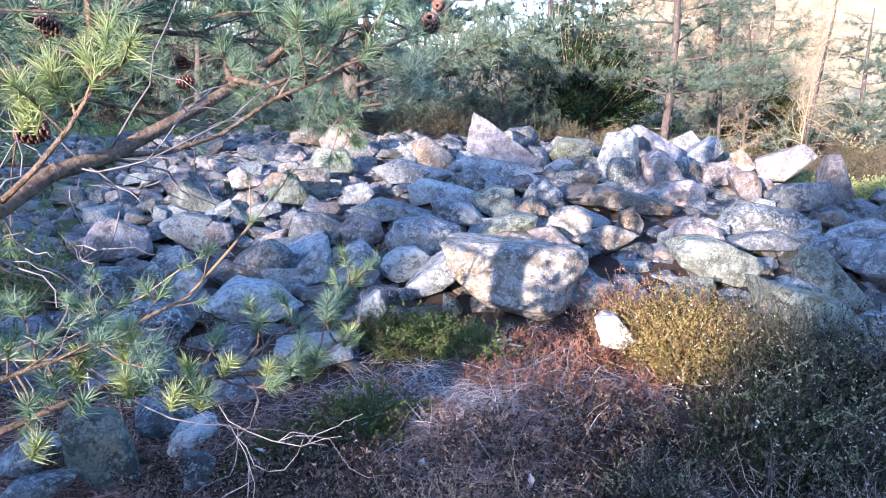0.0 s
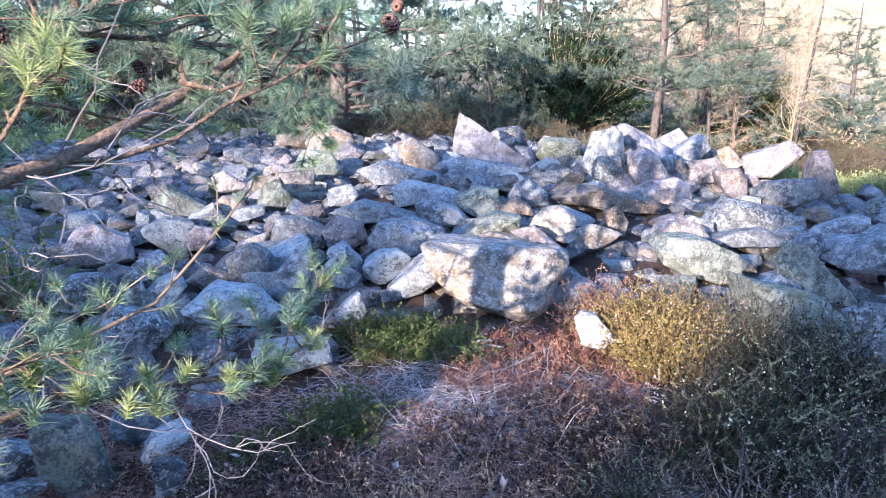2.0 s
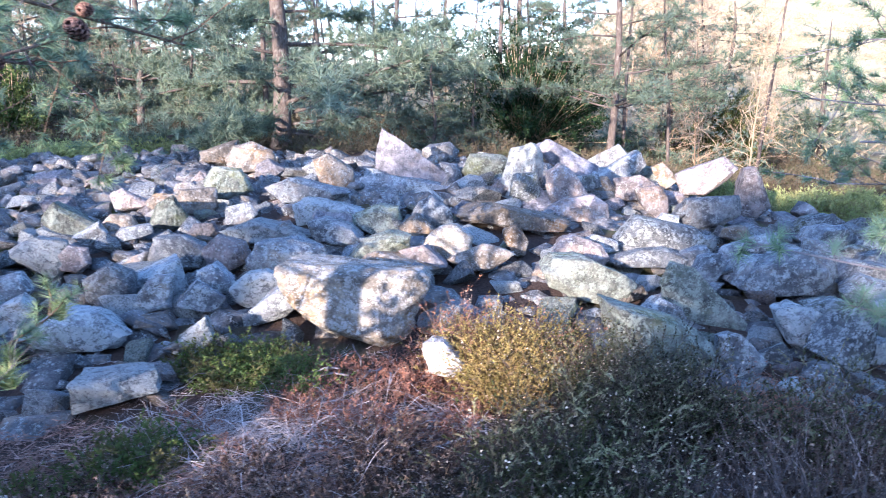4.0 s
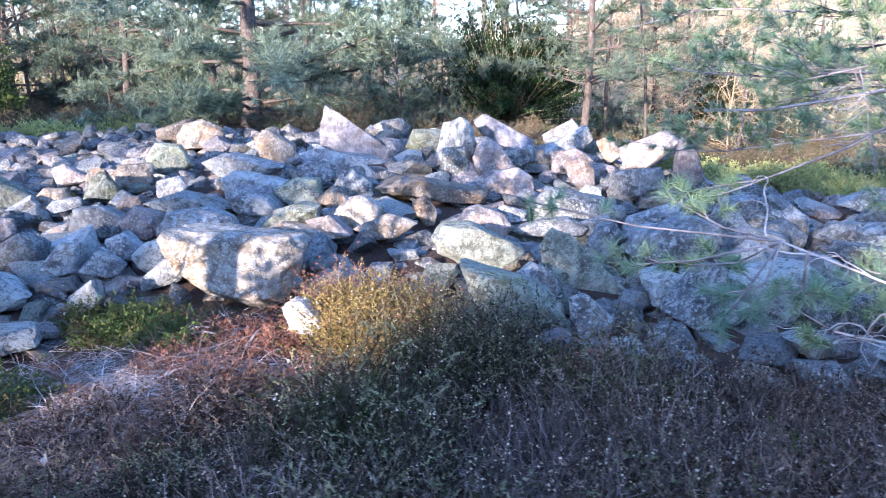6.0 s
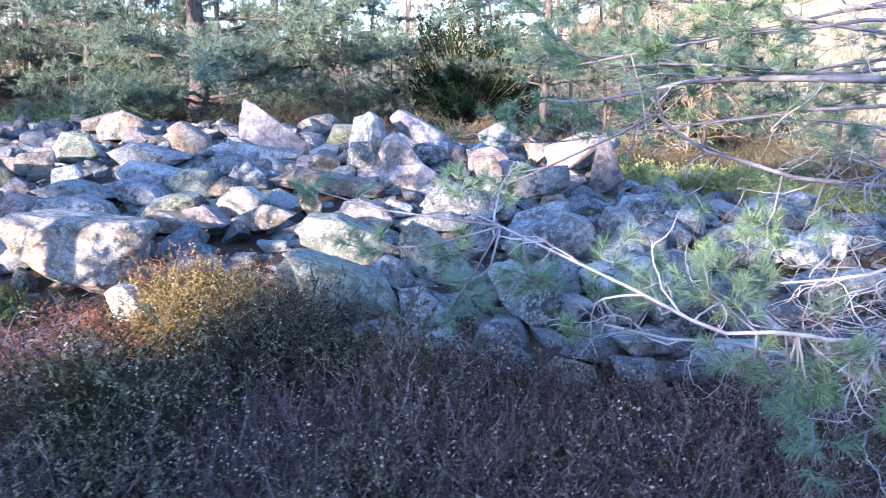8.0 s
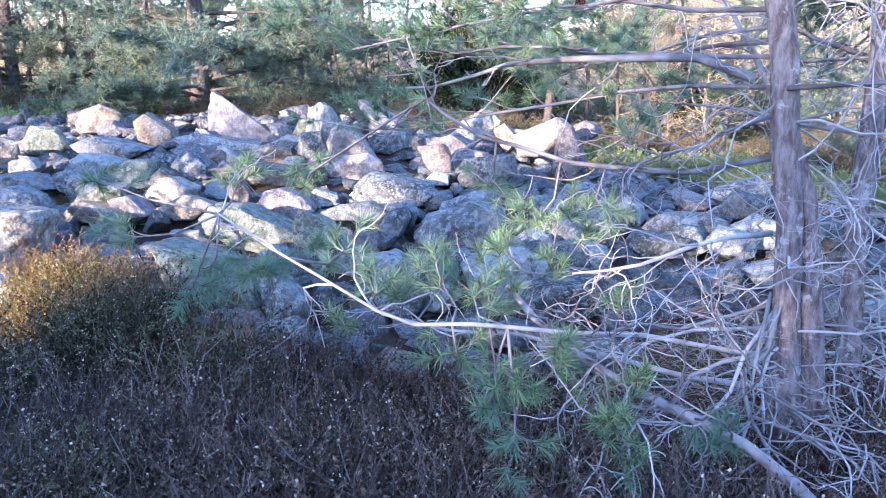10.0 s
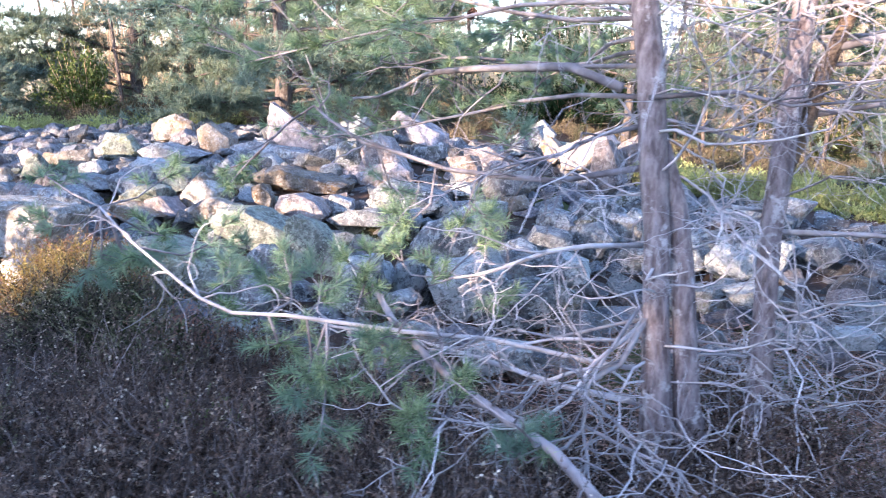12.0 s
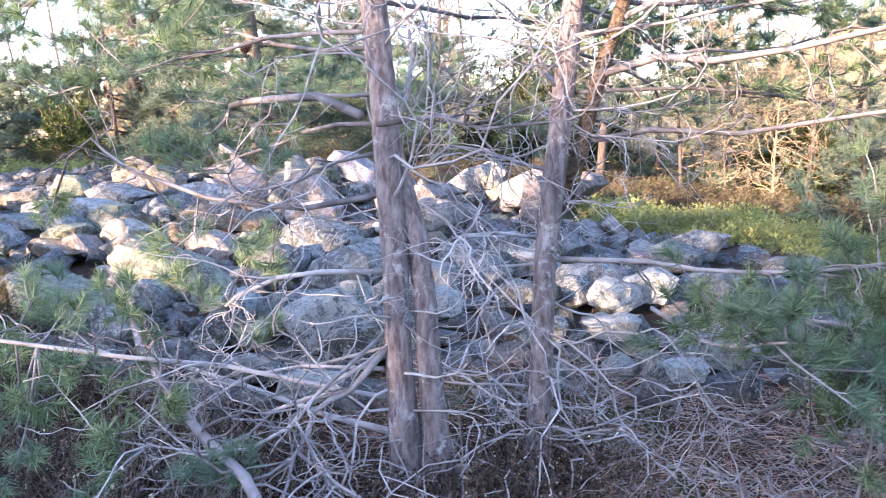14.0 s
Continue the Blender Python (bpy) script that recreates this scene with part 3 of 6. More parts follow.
cairn_stone("stone_slab", "grey", (-0.11, 4.73, 0.37), 2, [(-0.28, 0.01), (-0.20, 0.12), (0.02, 0.14), (0.22, 0.09), (0.27, -0.02), (0.23, -0.10), (-0.01, -0.13), (-0.25, -0.12)], 0.37)
cairn_stone("stone", "lichen", (-0.24, 4.28, 0.30), 3, [(-0.14, 0.01), (-0.05, 0.09), (0.09, 0.11), (0.17, 0.05), (0.09, -0.07), (-0.03, -0.12), (-0.13, -0.07)], 0.25)
cairn_stone("stone", "grey", (-0.04, 4.03, 0.29), 1, [(-0.18, -0.06), (0.01, 0.11), (0.11, 0.16), (0.16, 0.02), (0.04, -0.09), (-0.14, -0.14)], 0.30)
cairn_stone("stone", "grey", (-0.52, 4.45, 0.31), 7, [(-0.10, 0.06), (0.00, 0.10), (0.13, -0.01), (0.12, -0.10), (-0.04, -0.06), (-0.11, 0.01)], 0.21)
cairn_stone("stone", "pink", (-0.56, 4.86, 0.38), 7, [(-0.16, 0.03), (-0.04, 0.13), (0.13, 0.07), (0.16, -0.04), (0.04, -0.11), (-0.12, -0.09)], 0.26)
cairn_stone("stone_slab", "lichen", (-0.06, 5.84, 0.52), 1, [(-0.24, 0.04), (-0.13, 0.11), (0.13, 0.07), (0.33, -0.01), (0.13, -0.09), (-0.21, -0.12)], 0.34)
cairn_stone("stone_slab", "lichen", (-0.40, 5.32, 0.43), 4, [(-0.32, 0.02), (-0.09, 0.10), (0.17, 0.06), (0.35, -0.02), (0.08, -0.07), (-0.18, -0.08)], 0.33)
cairn_stone("stone", "tan", (-0.12, 6.93, 0.70), 1, [(-0.20, 0.11), (-0.06, 0.18), (0.17, 0.02), (0.21, -0.13), (0.03, -0.13), (-0.15, -0.06)], 0.34)
cairn_stone("stone_slab", "grey", (-0.28, 6.39, 0.60), 3, [(-0.36, 0.03), (-0.15, 0.12), (0.15, 0.05), (0.37, -0.01), (0.20, -0.09), (-0.21, -0.10)], 0.38)
cairn_stone("stone", "grey", (-0.69, 5.77, 0.50), 7, [(-0.12, 0.06), (0.07, 0.10), (0.13, 0.00), (0.04, -0.10), (-0.12, -0.07)], 0.21)
cairn_stone("stone", "green", (-1.96, 5.60, 0.45), 19, [(-0.19, 0.04), (-0.09, 0.17), (0.05, 0.09), (0.23, -0.03), (0.10, -0.15), (-0.10, -0.12)], 0.35)
cairn_stone("stone", "tan", (-1.52, 5.48, 0.46), 15, [(-0.14, -0.01), (-0.06, 0.09), (0.09, 0.07), (0.14, -0.05), (-0.03, -0.10)], 0.22)
cairn_stone("stone", "tan", (-1.38, 6.03, 0.54), 13, [(-0.15, 0.01), (-0.07, 0.09), (0.13, 0.07), (0.15, -0.07), (-0.05, -0.09)], 0.22)
cairn_stone("stone", "pink", (-1.54, 4.80, 0.35), 17, [(-0.11, 0.02), (-0.03, 0.10), (0.09, 0.08), (0.11, -0.03), (0.03, -0.09), (-0.09, -0.07)], 0.19)
cairn_stone("stone", "lichen", (-1.72, 4.78, 0.38), 19, [(-0.21, 0.05), (-0.06, 0.12), (0.13, 0.09), (0.18, -0.04), (0.07, -0.16), (-0.11, -0.07)], 0.31)
cairn_stone("stone", "pink", (-2.12, 4.51, 0.35), 24, [(-0.21, -0.01), (-0.13, 0.13), (0.00, 0.16), (0.20, 0.05), (0.23, -0.10), (0.08, -0.14), (-0.16, -0.10)], 0.35)
cairn_stone("stone", "grey", (-1.69, 4.26, 0.28), 21, [(-0.13, 0.01), (-0.04, 0.09), (0.08, 0.10), (0.15, -0.00), (0.03, -0.11), (-0.09, -0.10)], 0.23)
cairn_stone("stone", "dark", (-1.96, 3.88, 0.22), 26, [(-0.17, 0.01), (-0.03, 0.11), (0.12, 0.11), (0.22, 0.04), (0.11, -0.10), (-0.08, -0.10), (-0.16, -0.07)], 0.27)
cairn_stone("stone", "dark", (-1.62, 3.82, 0.23), 22, [(-0.15, -0.08), (-0.05, 0.12), (0.03, 0.15), (0.10, 0.01), (0.12, -0.09), (-0.04, -0.12)], 0.26)
cairn_stone("stone", "lichen", (-1.48, 3.90, 0.23), 20, [(-0.15, -0.04), (-0.03, 0.08), (0.08, 0.12), (0.13, 0.04), (0.05, -0.09), (-0.08, -0.11)], 0.24)
cairn_stone("stone", "tan", (-1.29, 4.19, 0.24), 17, [(-0.15, -0.00), (-0.02, 0.08), (0.12, 0.03), (0.12, -0.05), (-0.06, -0.06)], 0.18)
cairn_stone("stone", "grey", (-1.06, 4.21, 0.30), 14, [(-0.15, 0.08), (0.02, 0.16), (0.15, 0.07), (0.13, -0.11), (-0.02, -0.14), (-0.12, -0.06)], 0.29)
cairn_stone("stone", "grey", (-0.88, 4.86, 0.38), 10, [(-0.20, -0.05), (-0.15, 0.12), (0.05, 0.13), (0.21, 0.02), (0.17, -0.11), (-0.08, -0.12)], 0.30)
cairn_stone("stone", "grey", (-0.79, 4.20, 0.28), 10, [(-0.15, -0.04), (-0.00, 0.12), (0.11, 0.11), (0.09, -0.08), (-0.04, -0.11)], 0.23)
cairn_stone("stone_slab", "lichen", (-1.03, 3.75, 0.20), 15, [(-0.29, -0.00), (-0.11, 0.11), (0.10, 0.10), (0.26, -0.02), (0.18, -0.10), (-0.13, -0.10)], 0.32)
cairn_stone("stone", "dark", (-1.52, 3.51, 0.14), 23, [(-0.21, 0.04), (-0.06, 0.12), (0.14, 0.08), (0.22, -0.01), (0.09, -0.13), (-0.16, -0.10)], 0.31)
cairn_stone("stone", "lichen", (-0.39, 3.64, 0.20), 6, [(-0.11, -0.07), (-0.07, 0.03), (0.06, 0.12), (0.10, 0.01), (0.03, -0.09)], 0.20)
cairn_stone("stone", "tan", (-1.05, 7.50, 0.76), 24, [(-0.22, -0.00), (-0.13, 0.13), (0.04, 0.18), (0.24, 0.09), (0.28, -0.11), (-0.02, -0.15), (-0.19, -0.13)], 0.39)
cairn_stone("stone", "green", (-1.01, 6.53, 0.64), 27, [(-0.18, 0.02), (-0.09, 0.16), (0.13, 0.13), (0.24, -0.07), (0.07, -0.13), (-0.15, -0.11)], 0.33)
cairn_stone("stone", "tan", (-1.12, 6.05, 0.55), 30, [(-0.20, -0.01), (-0.11, 0.10), (0.16, 0.11), (0.18, -0.02), (0.10, -0.11), (-0.12, -0.08)], 0.27)
cairn_stone("stone", "green", (-1.19, 5.64, 0.51), 32, [(-0.15, -0.07), (-0.08, 0.10), (0.03, 0.16), (0.16, -0.07), (0.04, -0.12)], 0.28)
cairn_stone("stone", "pink", (4.01, 8.70, 0.49), -24, [(-0.27, -0.09), (-0.21, 0.04), (0.14, 0.22), (0.25, 0.16), (0.25, 0.05), (-0.00, -0.14), (-0.16, -0.25)], 0.47)
cairn_stone("stone", "lichen", (3.51, 3.83, 0.20), 22, [(-0.23, 0.06), (-0.09, 0.13), (0.09, 0.18), (0.21, 0.10), (0.17, -0.03), (0.08, -0.15), (-0.05, -0.19), (-0.17, -0.10)], 0.38)
cairn_stone("stone_slab", "dark", (3.84, 3.70, 0.15), 18, [(-0.26, -0.02), (-0.19, 0.08), (-0.01, 0.13), (0.19, 0.12), (0.31, 0.05), (0.28, -0.03), (0.04, -0.10), (-0.14, -0.13), (-0.23, -0.09)], 0.37)
cairn_stone("stone", "grey", (3.02, 4.89, 0.26), 23, [(-0.22, -0.07), (-0.09, 0.09), (0.15, 0.12), (0.19, -0.01), (-0.02, -0.13)], 0.30)
cairn_stone("stone_slab", "grey", (3.79, 4.35, 0.17), 16, [(-0.25, -0.05), (-0.12, 0.10), (0.15, 0.12), (0.22, 0.01), (0.14, -0.09), (-0.14, -0.09)], 0.30)
cairn_stone("stone", "dark", (2.99, 3.62, 0.19), 30, [(-0.16, -0.05), (-0.02, 0.07), (0.11, 0.21), (0.12, -0.02), (0.04, -0.11), (-0.10, -0.10)], 0.28)
cairn_stone("stone", "lichen", (3.14, 3.90, 0.19), 26, [(-0.11, -0.07), (-0.06, 0.10), (0.07, 0.13), (0.10, -0.01), (0.01, -0.15)], 0.23)
cairn_stone("stone_slab", "grey", (3.45, 3.28, 0.10), 26, [(-0.16, 0.04), (-0.05, 0.06), (0.11, 0.02), (0.16, -0.06), (-0.06, -0.06)], 0.19)
cairn_stone("stone", "tan", (-1.42, 8.04, 0.78), 16, oval(0.55, 0.25, 5), 0.36)
cairn_stone("stone", "pink", (-1.69, 6.10, 0.55), 23, oval(0.28, 0.19, 0), 0.23)
cairn_stone("stone", "grey", (-1.34, 5.31, 0.43), 23, oval(0.26, 0.12, 15), 0.17)
cairn_stone("stone", "grey", (-1.64, 5.29, 0.43), 26, oval(0.22, 0.14, 20), 0.17)
cairn_stone("stone", "grey", (0.46, 5.99, 0.53), 4, oval(0.22, 0.14, 0), 0.17)
cairn_stone("stone", "tan", (1.41, 5.27, 0.41), -5, oval(0.16, 0.23, 20), 0.13)
cairn_stone("stone_slab", "tan", (1.16, 4.92, 0.35), -3, oval(0.42, 0.17, 5), 0.25)
cairn_stone("stone", "grey", (-0.34, 7.23, 0.71), 10, oval(0.25, 0.22, 0), 0.20)
cairn_stone("stone_slab", "grey", (2.91, 9.04, 0.61), -12, oval(0.45, 0.39, 15), 0.18)
cairn_stone("stone", "tan", (3.27, 8.05, 0.55), -16, oval(0.28, 0.28, 0), 0.22)
cairn_stone("stone", "pink", (3.64, 7.80, 0.59), -19, oval(0.61, 0.35, 20), 0.49)
cairn_stone("stone", "pink", (2.71, 7.19, 0.53), -14, oval(0.47, 0.24, 0), 0.34)
cairn_stone("stone", "pink", (2.98, 6.96, 0.46), -17, oval(0.33, 0.20, 0), 0.26)
cairn_stone("stone", "grey", (3.09, 5.32, 0.29), -22, oval(0.46, 0.24, 30), 0.34)
cairn_stone("stone", "grey", (4.31, 6.22, 0.25), -29, oval(0.32, 0.20, 0), 0.26)
cairn_stone("stone", "lichen", (4.28, 5.65, 0.23), -31, oval(0.24, 0.27, 0), 0.20)
cairn_stone("stone", "dark", (3.96, 5.45, 0.23), -29, oval(0.27, 0.19, 0), 0.22)
cairn_stone("stone", "lichen", (2.87, 5.51, 0.33), -19, oval(0.19, 0.14, 0), 0.16)
cairn_stone("stone", "grey", (2.66, 5.11, 0.30), -19, oval(0.24, 0.17, 0), 0.19)
cairn_stone("stone", "lichen", (3.46, 4.26, 0.18), -31, oval(0.25, 0.27, 0), 0.20)
cairn_stone("stone", "dark", (2.53, 3.57, 0.16), -24, oval(0.18, 0.14, -20), 0.14)
cairn_stone("stone", "lichen", (2.48, 3.15, 0.13), -26, oval(0.17, 0.10, 0), 0.13)
cairn_stone("stone_slab", "lichen", (-0.62, 3.19, 0.13), 26, oval(0.37, 0.23, 10), 0.30)
cairn_stone("stone", "grey", (-0.51, 4.12, 0.27), 19, oval(0.24, 0.19, 10), 0.19)
cairn_stone("stone", "lichen", (-0.86, 4.47, 0.32), 22, oval(0.37, 0.29, -10), 0.30)
cairn_stone("stone", "dark", (-0.84, 2.15, 0.09), 20, oval(0.13, 0.12, 0), 0.10)
cairn_stone("stone", "dark", (-1.57, 2.41, -0.01), 31, oval(0.24, 0.13, 10), 0.19)
cairn_stone("stone", "dark", (-2.25, 3.45, 0.11), 32, oval(0.15, 0.19, 0), 0.12)
cairn_stone("stone", "dark", (-1.38, 2.11, 0.03), 31, oval(0.25, 0.08, 0), 0.11)
cairn_stone("stone", "grey", (4.16, 5.57, 0.22), -17, oval(0.36, 0.23, 10), 0.29)
cairn_stone("stone", "dark", (4.61, 5.02, 0.16), -23, oval(0.35, 0.20, 10), 0.28)
cairn_stone("stone", "grey", (5.20, 6.06, 0.21), -24, oval(0.37, 0.23, 0), 0.30)
cairn_stone("stone", "lichen", (4.89, 4.97, 0.16), -26, oval(0.35, 0.22, 0), 0.28)
cairn_stone("stone", "pale", (2.15, 3.18, 0.14), 4, oval(0.24, 0.11, -5), 0.15)
cairn_stone("stone", "lichen", (3.84, 3.10, 0.12), 21, oval(0.30, 0.14, 0), 0.21)
cairn_stone("stone", "grey", (3.76, 4.82, 0.23), 15, oval(0.36, 0.25, 0), 0.29)
cairn_stone("stone", "lichen", (5.56, 4.08, 0.13), -9, oval(0.37, 0.16, -10), 0.24)
cairn_stone("stone", "lichen", (5.39, 3.78, 0.12), -7, oval(0.19, 0.10, 0), 0.14)
cairn_stone("stone", "pale", (5.26, 3.44, 0.11), -6, oval(0.13, 0.10, 0), 0.11)
cairn_stone("stone", "grey", (5.36, 6.43, 0.27), -4, oval(0.57, 0.22, 0), 0.32)
cairn_stone("stone", "grey", (4.77, 5.20, 0.21), 2, oval(0.33, 0.22, 0), 0.26)
cairn_stone("stone", "lichen", (5.13, 5.13, 0.20), -2, oval(0.36, 0.18, 0), 0.26)
cairn_stone("stone", "grey", (5.48, 5.34, 0.20), -6, oval(0.40, 0.20, 0), 0.29)
cairn_stone("stone", "dark", (4.42, 4.76, 0.19), 7, oval(0.34, 0.17, 0), 0.25)
cairn_stone("stone", "grey", (3.99, 5.83, 0.29), 10, oval(0.38, 0.26, 0), 0.31)
cairn_stone("stone", "lichen", (4.99, 4.32, 0.15), 0, oval(0.30, 0.15, 0), 0.22)
cairn_stone("stone", "dark", (4.64, 4.15, 0.15), 5, oval(0.30, 0.15, 0), 0.21)


# ---- the cairn's smaller stones ----
def front_edge(x):
    xs = (-6.0, -3.0, -1.6, -0.6, 0.0, 0.5, 1.3, 1.9, 3.0, 4.0, 5.0, 5.8, 7.0)
    ys = (4.6, 3.1, 3.1, 3.2, 3.75, 3.95, 3.8, 3.05, 3.0, 3.15, 3.8, 4.0, 5.2)
    return float(np.interp(x, xs, ys))


def back_edge(x):
    return float(np.interp(x, (-6.0, -4.0, -2.0, 0.0, 2.0, 3.4, 4.2, 5.0, 6.2, 7.0), (6.0, 8.2, 9.2, 9.0, 8.6, 9.0, 8.0, 7.4, 7.0, 5.4)))


def build_rubble():
    rng = random.Random(11)
    cairn = tagged(new("cairn"), "broad low cairn of loose lichened grey stones", "cairn")
    tones = ("grey", "grey", "lichen", "lichen", "grey", "pink", "green", "tan", "dark", "pale")
    shapes = []
    for k in range(24):
        w, h, d = rng.uniform(0.9, 1.35), rng.uniform(0.30, 0.62), rng.uniform(0.6, 1.0)
        pts = oval(w, h, rng.uniform(-25, 25) + k)
        verts, faces = rock_shape(pts, d, 900 + k * 13, 3)
        g = Geo()
        g.add(verts, faces)
        shapes.append((g.mesh("stone", ROCK[tones[k % 10]], 32), *rock_shape(pts, d, 900 + k * 13, 2)))
    spots = []
    x = -6.0
    while x < 6.9:
        y = 3.0
        while y < 9.4:
            px, py = x + rng.uniform(-0.08, 0.08), y + rng.uniform(-0.08, 0.08)
            y += 0.13
            if not front_edge(px) < py < back_edge(px):
                continue
            spots.append((px, py, rng.uniform(0.17, 0.34) * (0.85 if px < 0 else 1.0)))
        x += 0.13
    g = Geo()
    singles = 0
    rng.shuffle(spots)
    top = []
    for px, py, size in spots:
        gap = min([math.hypot(px - s[0], py - s[1]) / s[2] for s in STONES])
        if gap < 0.32:
            continue
        proud = gap > 0.62 and all(math.hypot(px - q[0], py - q[1]) > 0.44 * (size + q[2]) for q in top)
        if proud:
            top.append((px, py, size))
        lift = rng.uniform(-0.07, 0.0) if px < 0.2 else rng.uniform(-0.13, -0.04) if px < 1.8 else rng.uniform(-0.12, -0.04)
        if proud:
            lift = rng.uniform(-0.01, 0.07) if px < 1.8 else rng.uniform(-0.03, 0.05)
        m = pose(px, py, land(px, py) + lift, rng.uniform(-28, 28), rng.uniform(-28, 28), rng.uniform(0, 360)) @ Matrix.Scale(size, 4)
        k = rng.randrange(24)
        if proud and singles < 300 and 3 < py < 7.5 and -3.2 < px < 5.6:
            ob = new("stone", shapes[k][0])
            ob.parent, ob.matrix_basis = cairn, m
            singles += 1
        else:
            g.add([m @ v for v in shapes[k][1]], shapes[k][2])
    tagged(part("rubble", g, ROCK["rubble"], cairn, "countless small grey and tan stones", True), kind="stuff")


build_rubble()


# ---- heath plants ----
def shrub(name, label, category, leaf_mat, seed, height, spread, stems, leaves, leaf_len, leaf_w, bells=0, lean=0.5, stem_mat=None, group="", stem_w=0.003, loose=0.8, tip_mat=None):
    """A domed clump of thin wandering stems with short leaves up their sides, fresh tips and, on some, withered bells."""
    rng = random.Random(seed)
    g_stem, g_leaf, g_tip, g_bell = Geo(), Geo(), Geo(), Geo()
    for k in range(stems):
        a, r = rng.uniform(0, 6.283), spread * math.sqrt(rng.random()) * 0.5
        p = Vector((r * math.cos(a), r * math.sin(a), -0.03))
        out = lean * rng.uniform(0.4, 1.3) * r / spread * 2
        d = Vector((math.cos(a) * out, math.sin(a) * out, 1)) + Vector((rng.gauss(0, 0.22), rng.gauss(0, 0.22), 0))
        ln = height * rng.uniform(0.55, 1.15) * (1.12 - 0.75 * (r / spread))
        pts = bend(rng, p, d, ln, 4, 0.0, 0.5)
        g_stem.strip(pts, stem_w * rng.choice((0.85, 1.0, 1.6)), rng)
        for j in range(5):
            f = (0.2 + 0.8 * (j + rng.random()) / 5) * 3.999
            i = int(f)
            q = pts[i].lerp(pts[i + 1], f - i)
            ax = (pts[i + 1] - pts[i]).normalized()
            dd = (ax * rng.uniform(0.5, 1.2) + Vector((rng.gauss(0, 0.7), rng.gauss(0, 0.7), rng.gauss(0.1, 0.3)))).normalized()
            end = q + dd * ln * rng.uniform(0.12, 0.30)
            g_stem.strip([q, end], 0.0022, rng)
            geo = g_tip if tip_mat and f > 2.7 and rng.random() < 0.55 else g_leaf
            for m in range(leaves // 5):
                e = q.lerp(end, rng.uniform(0.1, 1.05))
                geo.blade(e, dd + Vector((rng.gauss(0, loose), rng.gauss(0, loose), rng.gauss(0.1, loose))), leaf_len * rng.uniform(0.6, 1.3), leaf_w, rng)
        if rng.random() < bells:
            for j in range(rng.randint(2, 5)):
                q = pts[3].lerp(pts[4], rng.random()) + Vector((rng.gauss(0, 0.007), rng.gauss(0, 0.007), rng.gauss(0, 0.01)))
                size = rng.uniform(0.008, 0.013)
                g_bell.leaf(q, (rng.gauss(0, 1), rng.gauss(0, 1), rng.gauss(0, 1)), size, size * 0.75, rng)
    ob = tagged(new(name), label, category, group)
    tagged(part("stem_mass", g_stem, stem_mat or STEM, ob), kind="stuff")
    tagged(part("foliage", g_leaf, leaf_mat, ob), kind="stuff")
    if g_tip.n:
        tagged(part("shoot_mass", g_tip, tip_mat, ob, "paler fresh shoot tips"), kind="stuff")
    if g_bell.n:
        tagged(part("bell_mass", g_bell, FLOWER, ob, "withered pale bells"), kind="stuff")
    return ob


def scatter(protos, spots, seed, lo=0.8, hi=1.2, sink=0.0):
    """Stand copies of the prototypes at the spots, turned and sized at random; the prototypes take the first spots."""
    rng = random.Random(seed)
    for k, (x, y) in enumerate(spots):
        ob = protos[k % len(protos)]
        s = rng.uniform(lo, hi)
        m = pose(x, y, land(x, y) - sink, rng.uniform(-6, 6), rng.uniform(-6, 6), rng.uniform(0, 360))
        if k < len(protos):
            ob.matrix_world = m @ Matrix.Scale(s, 4)
        else:
            c = copy_thing(ob, m)
            c.scale = (s, s, s)


def fill(region, step, seed, jitter=0.45):
    """Spots on a jittered grid inside region(x, y), within x0, x1, y0, y1."""
    rng = random.Random(seed)
    inside, x0, x1, y0, y1 = region
    spots, y = [], y0
    while y < y1:
        x = x0
        while x < x1:
            px, py = x + rng.uniform(-jitter, jitter) * step, y + rng.uniform(-jitter, jitter) * step
            if inside(px, py):
                spots.append((px, py))
            x += step
        y += step
    rng.shuffle(spots)
    return spots


def heath_top(x):
    return float(np.interp(x, (0.5, 0.75, 1.1, 1.35, 1.6, 2.0, 2.6, 3.4, 4.0, 4.6), (1.7, 2.15, 2.5, 2.75, 3.0, 2.95, 2.85, 2.75, 2.4, 1.7)))


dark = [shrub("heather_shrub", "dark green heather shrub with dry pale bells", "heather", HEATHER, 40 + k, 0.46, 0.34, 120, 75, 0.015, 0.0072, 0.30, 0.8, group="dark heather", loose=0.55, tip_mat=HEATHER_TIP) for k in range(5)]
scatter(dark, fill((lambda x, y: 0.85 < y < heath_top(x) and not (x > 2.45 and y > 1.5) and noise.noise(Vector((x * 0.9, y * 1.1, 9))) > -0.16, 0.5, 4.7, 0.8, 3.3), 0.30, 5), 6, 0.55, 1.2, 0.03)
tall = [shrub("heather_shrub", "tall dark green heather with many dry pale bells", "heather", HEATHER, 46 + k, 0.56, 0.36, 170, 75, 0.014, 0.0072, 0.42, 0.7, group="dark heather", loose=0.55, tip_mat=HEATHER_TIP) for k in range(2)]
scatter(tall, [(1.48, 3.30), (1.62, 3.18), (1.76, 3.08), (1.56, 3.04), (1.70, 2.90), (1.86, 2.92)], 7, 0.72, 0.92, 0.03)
woody = [shrub("woody_heather", "old woody heather with bare grey wandering stems", "heather", HEATHER_BROWN, 50 + k, 0.42, 0.40, 70, 12, 0.015, 0.0065, 0.25, 1.0, WOODY, "woody heather", 0.0055, tip_mat=DRY_TIP) for k in range(4)]
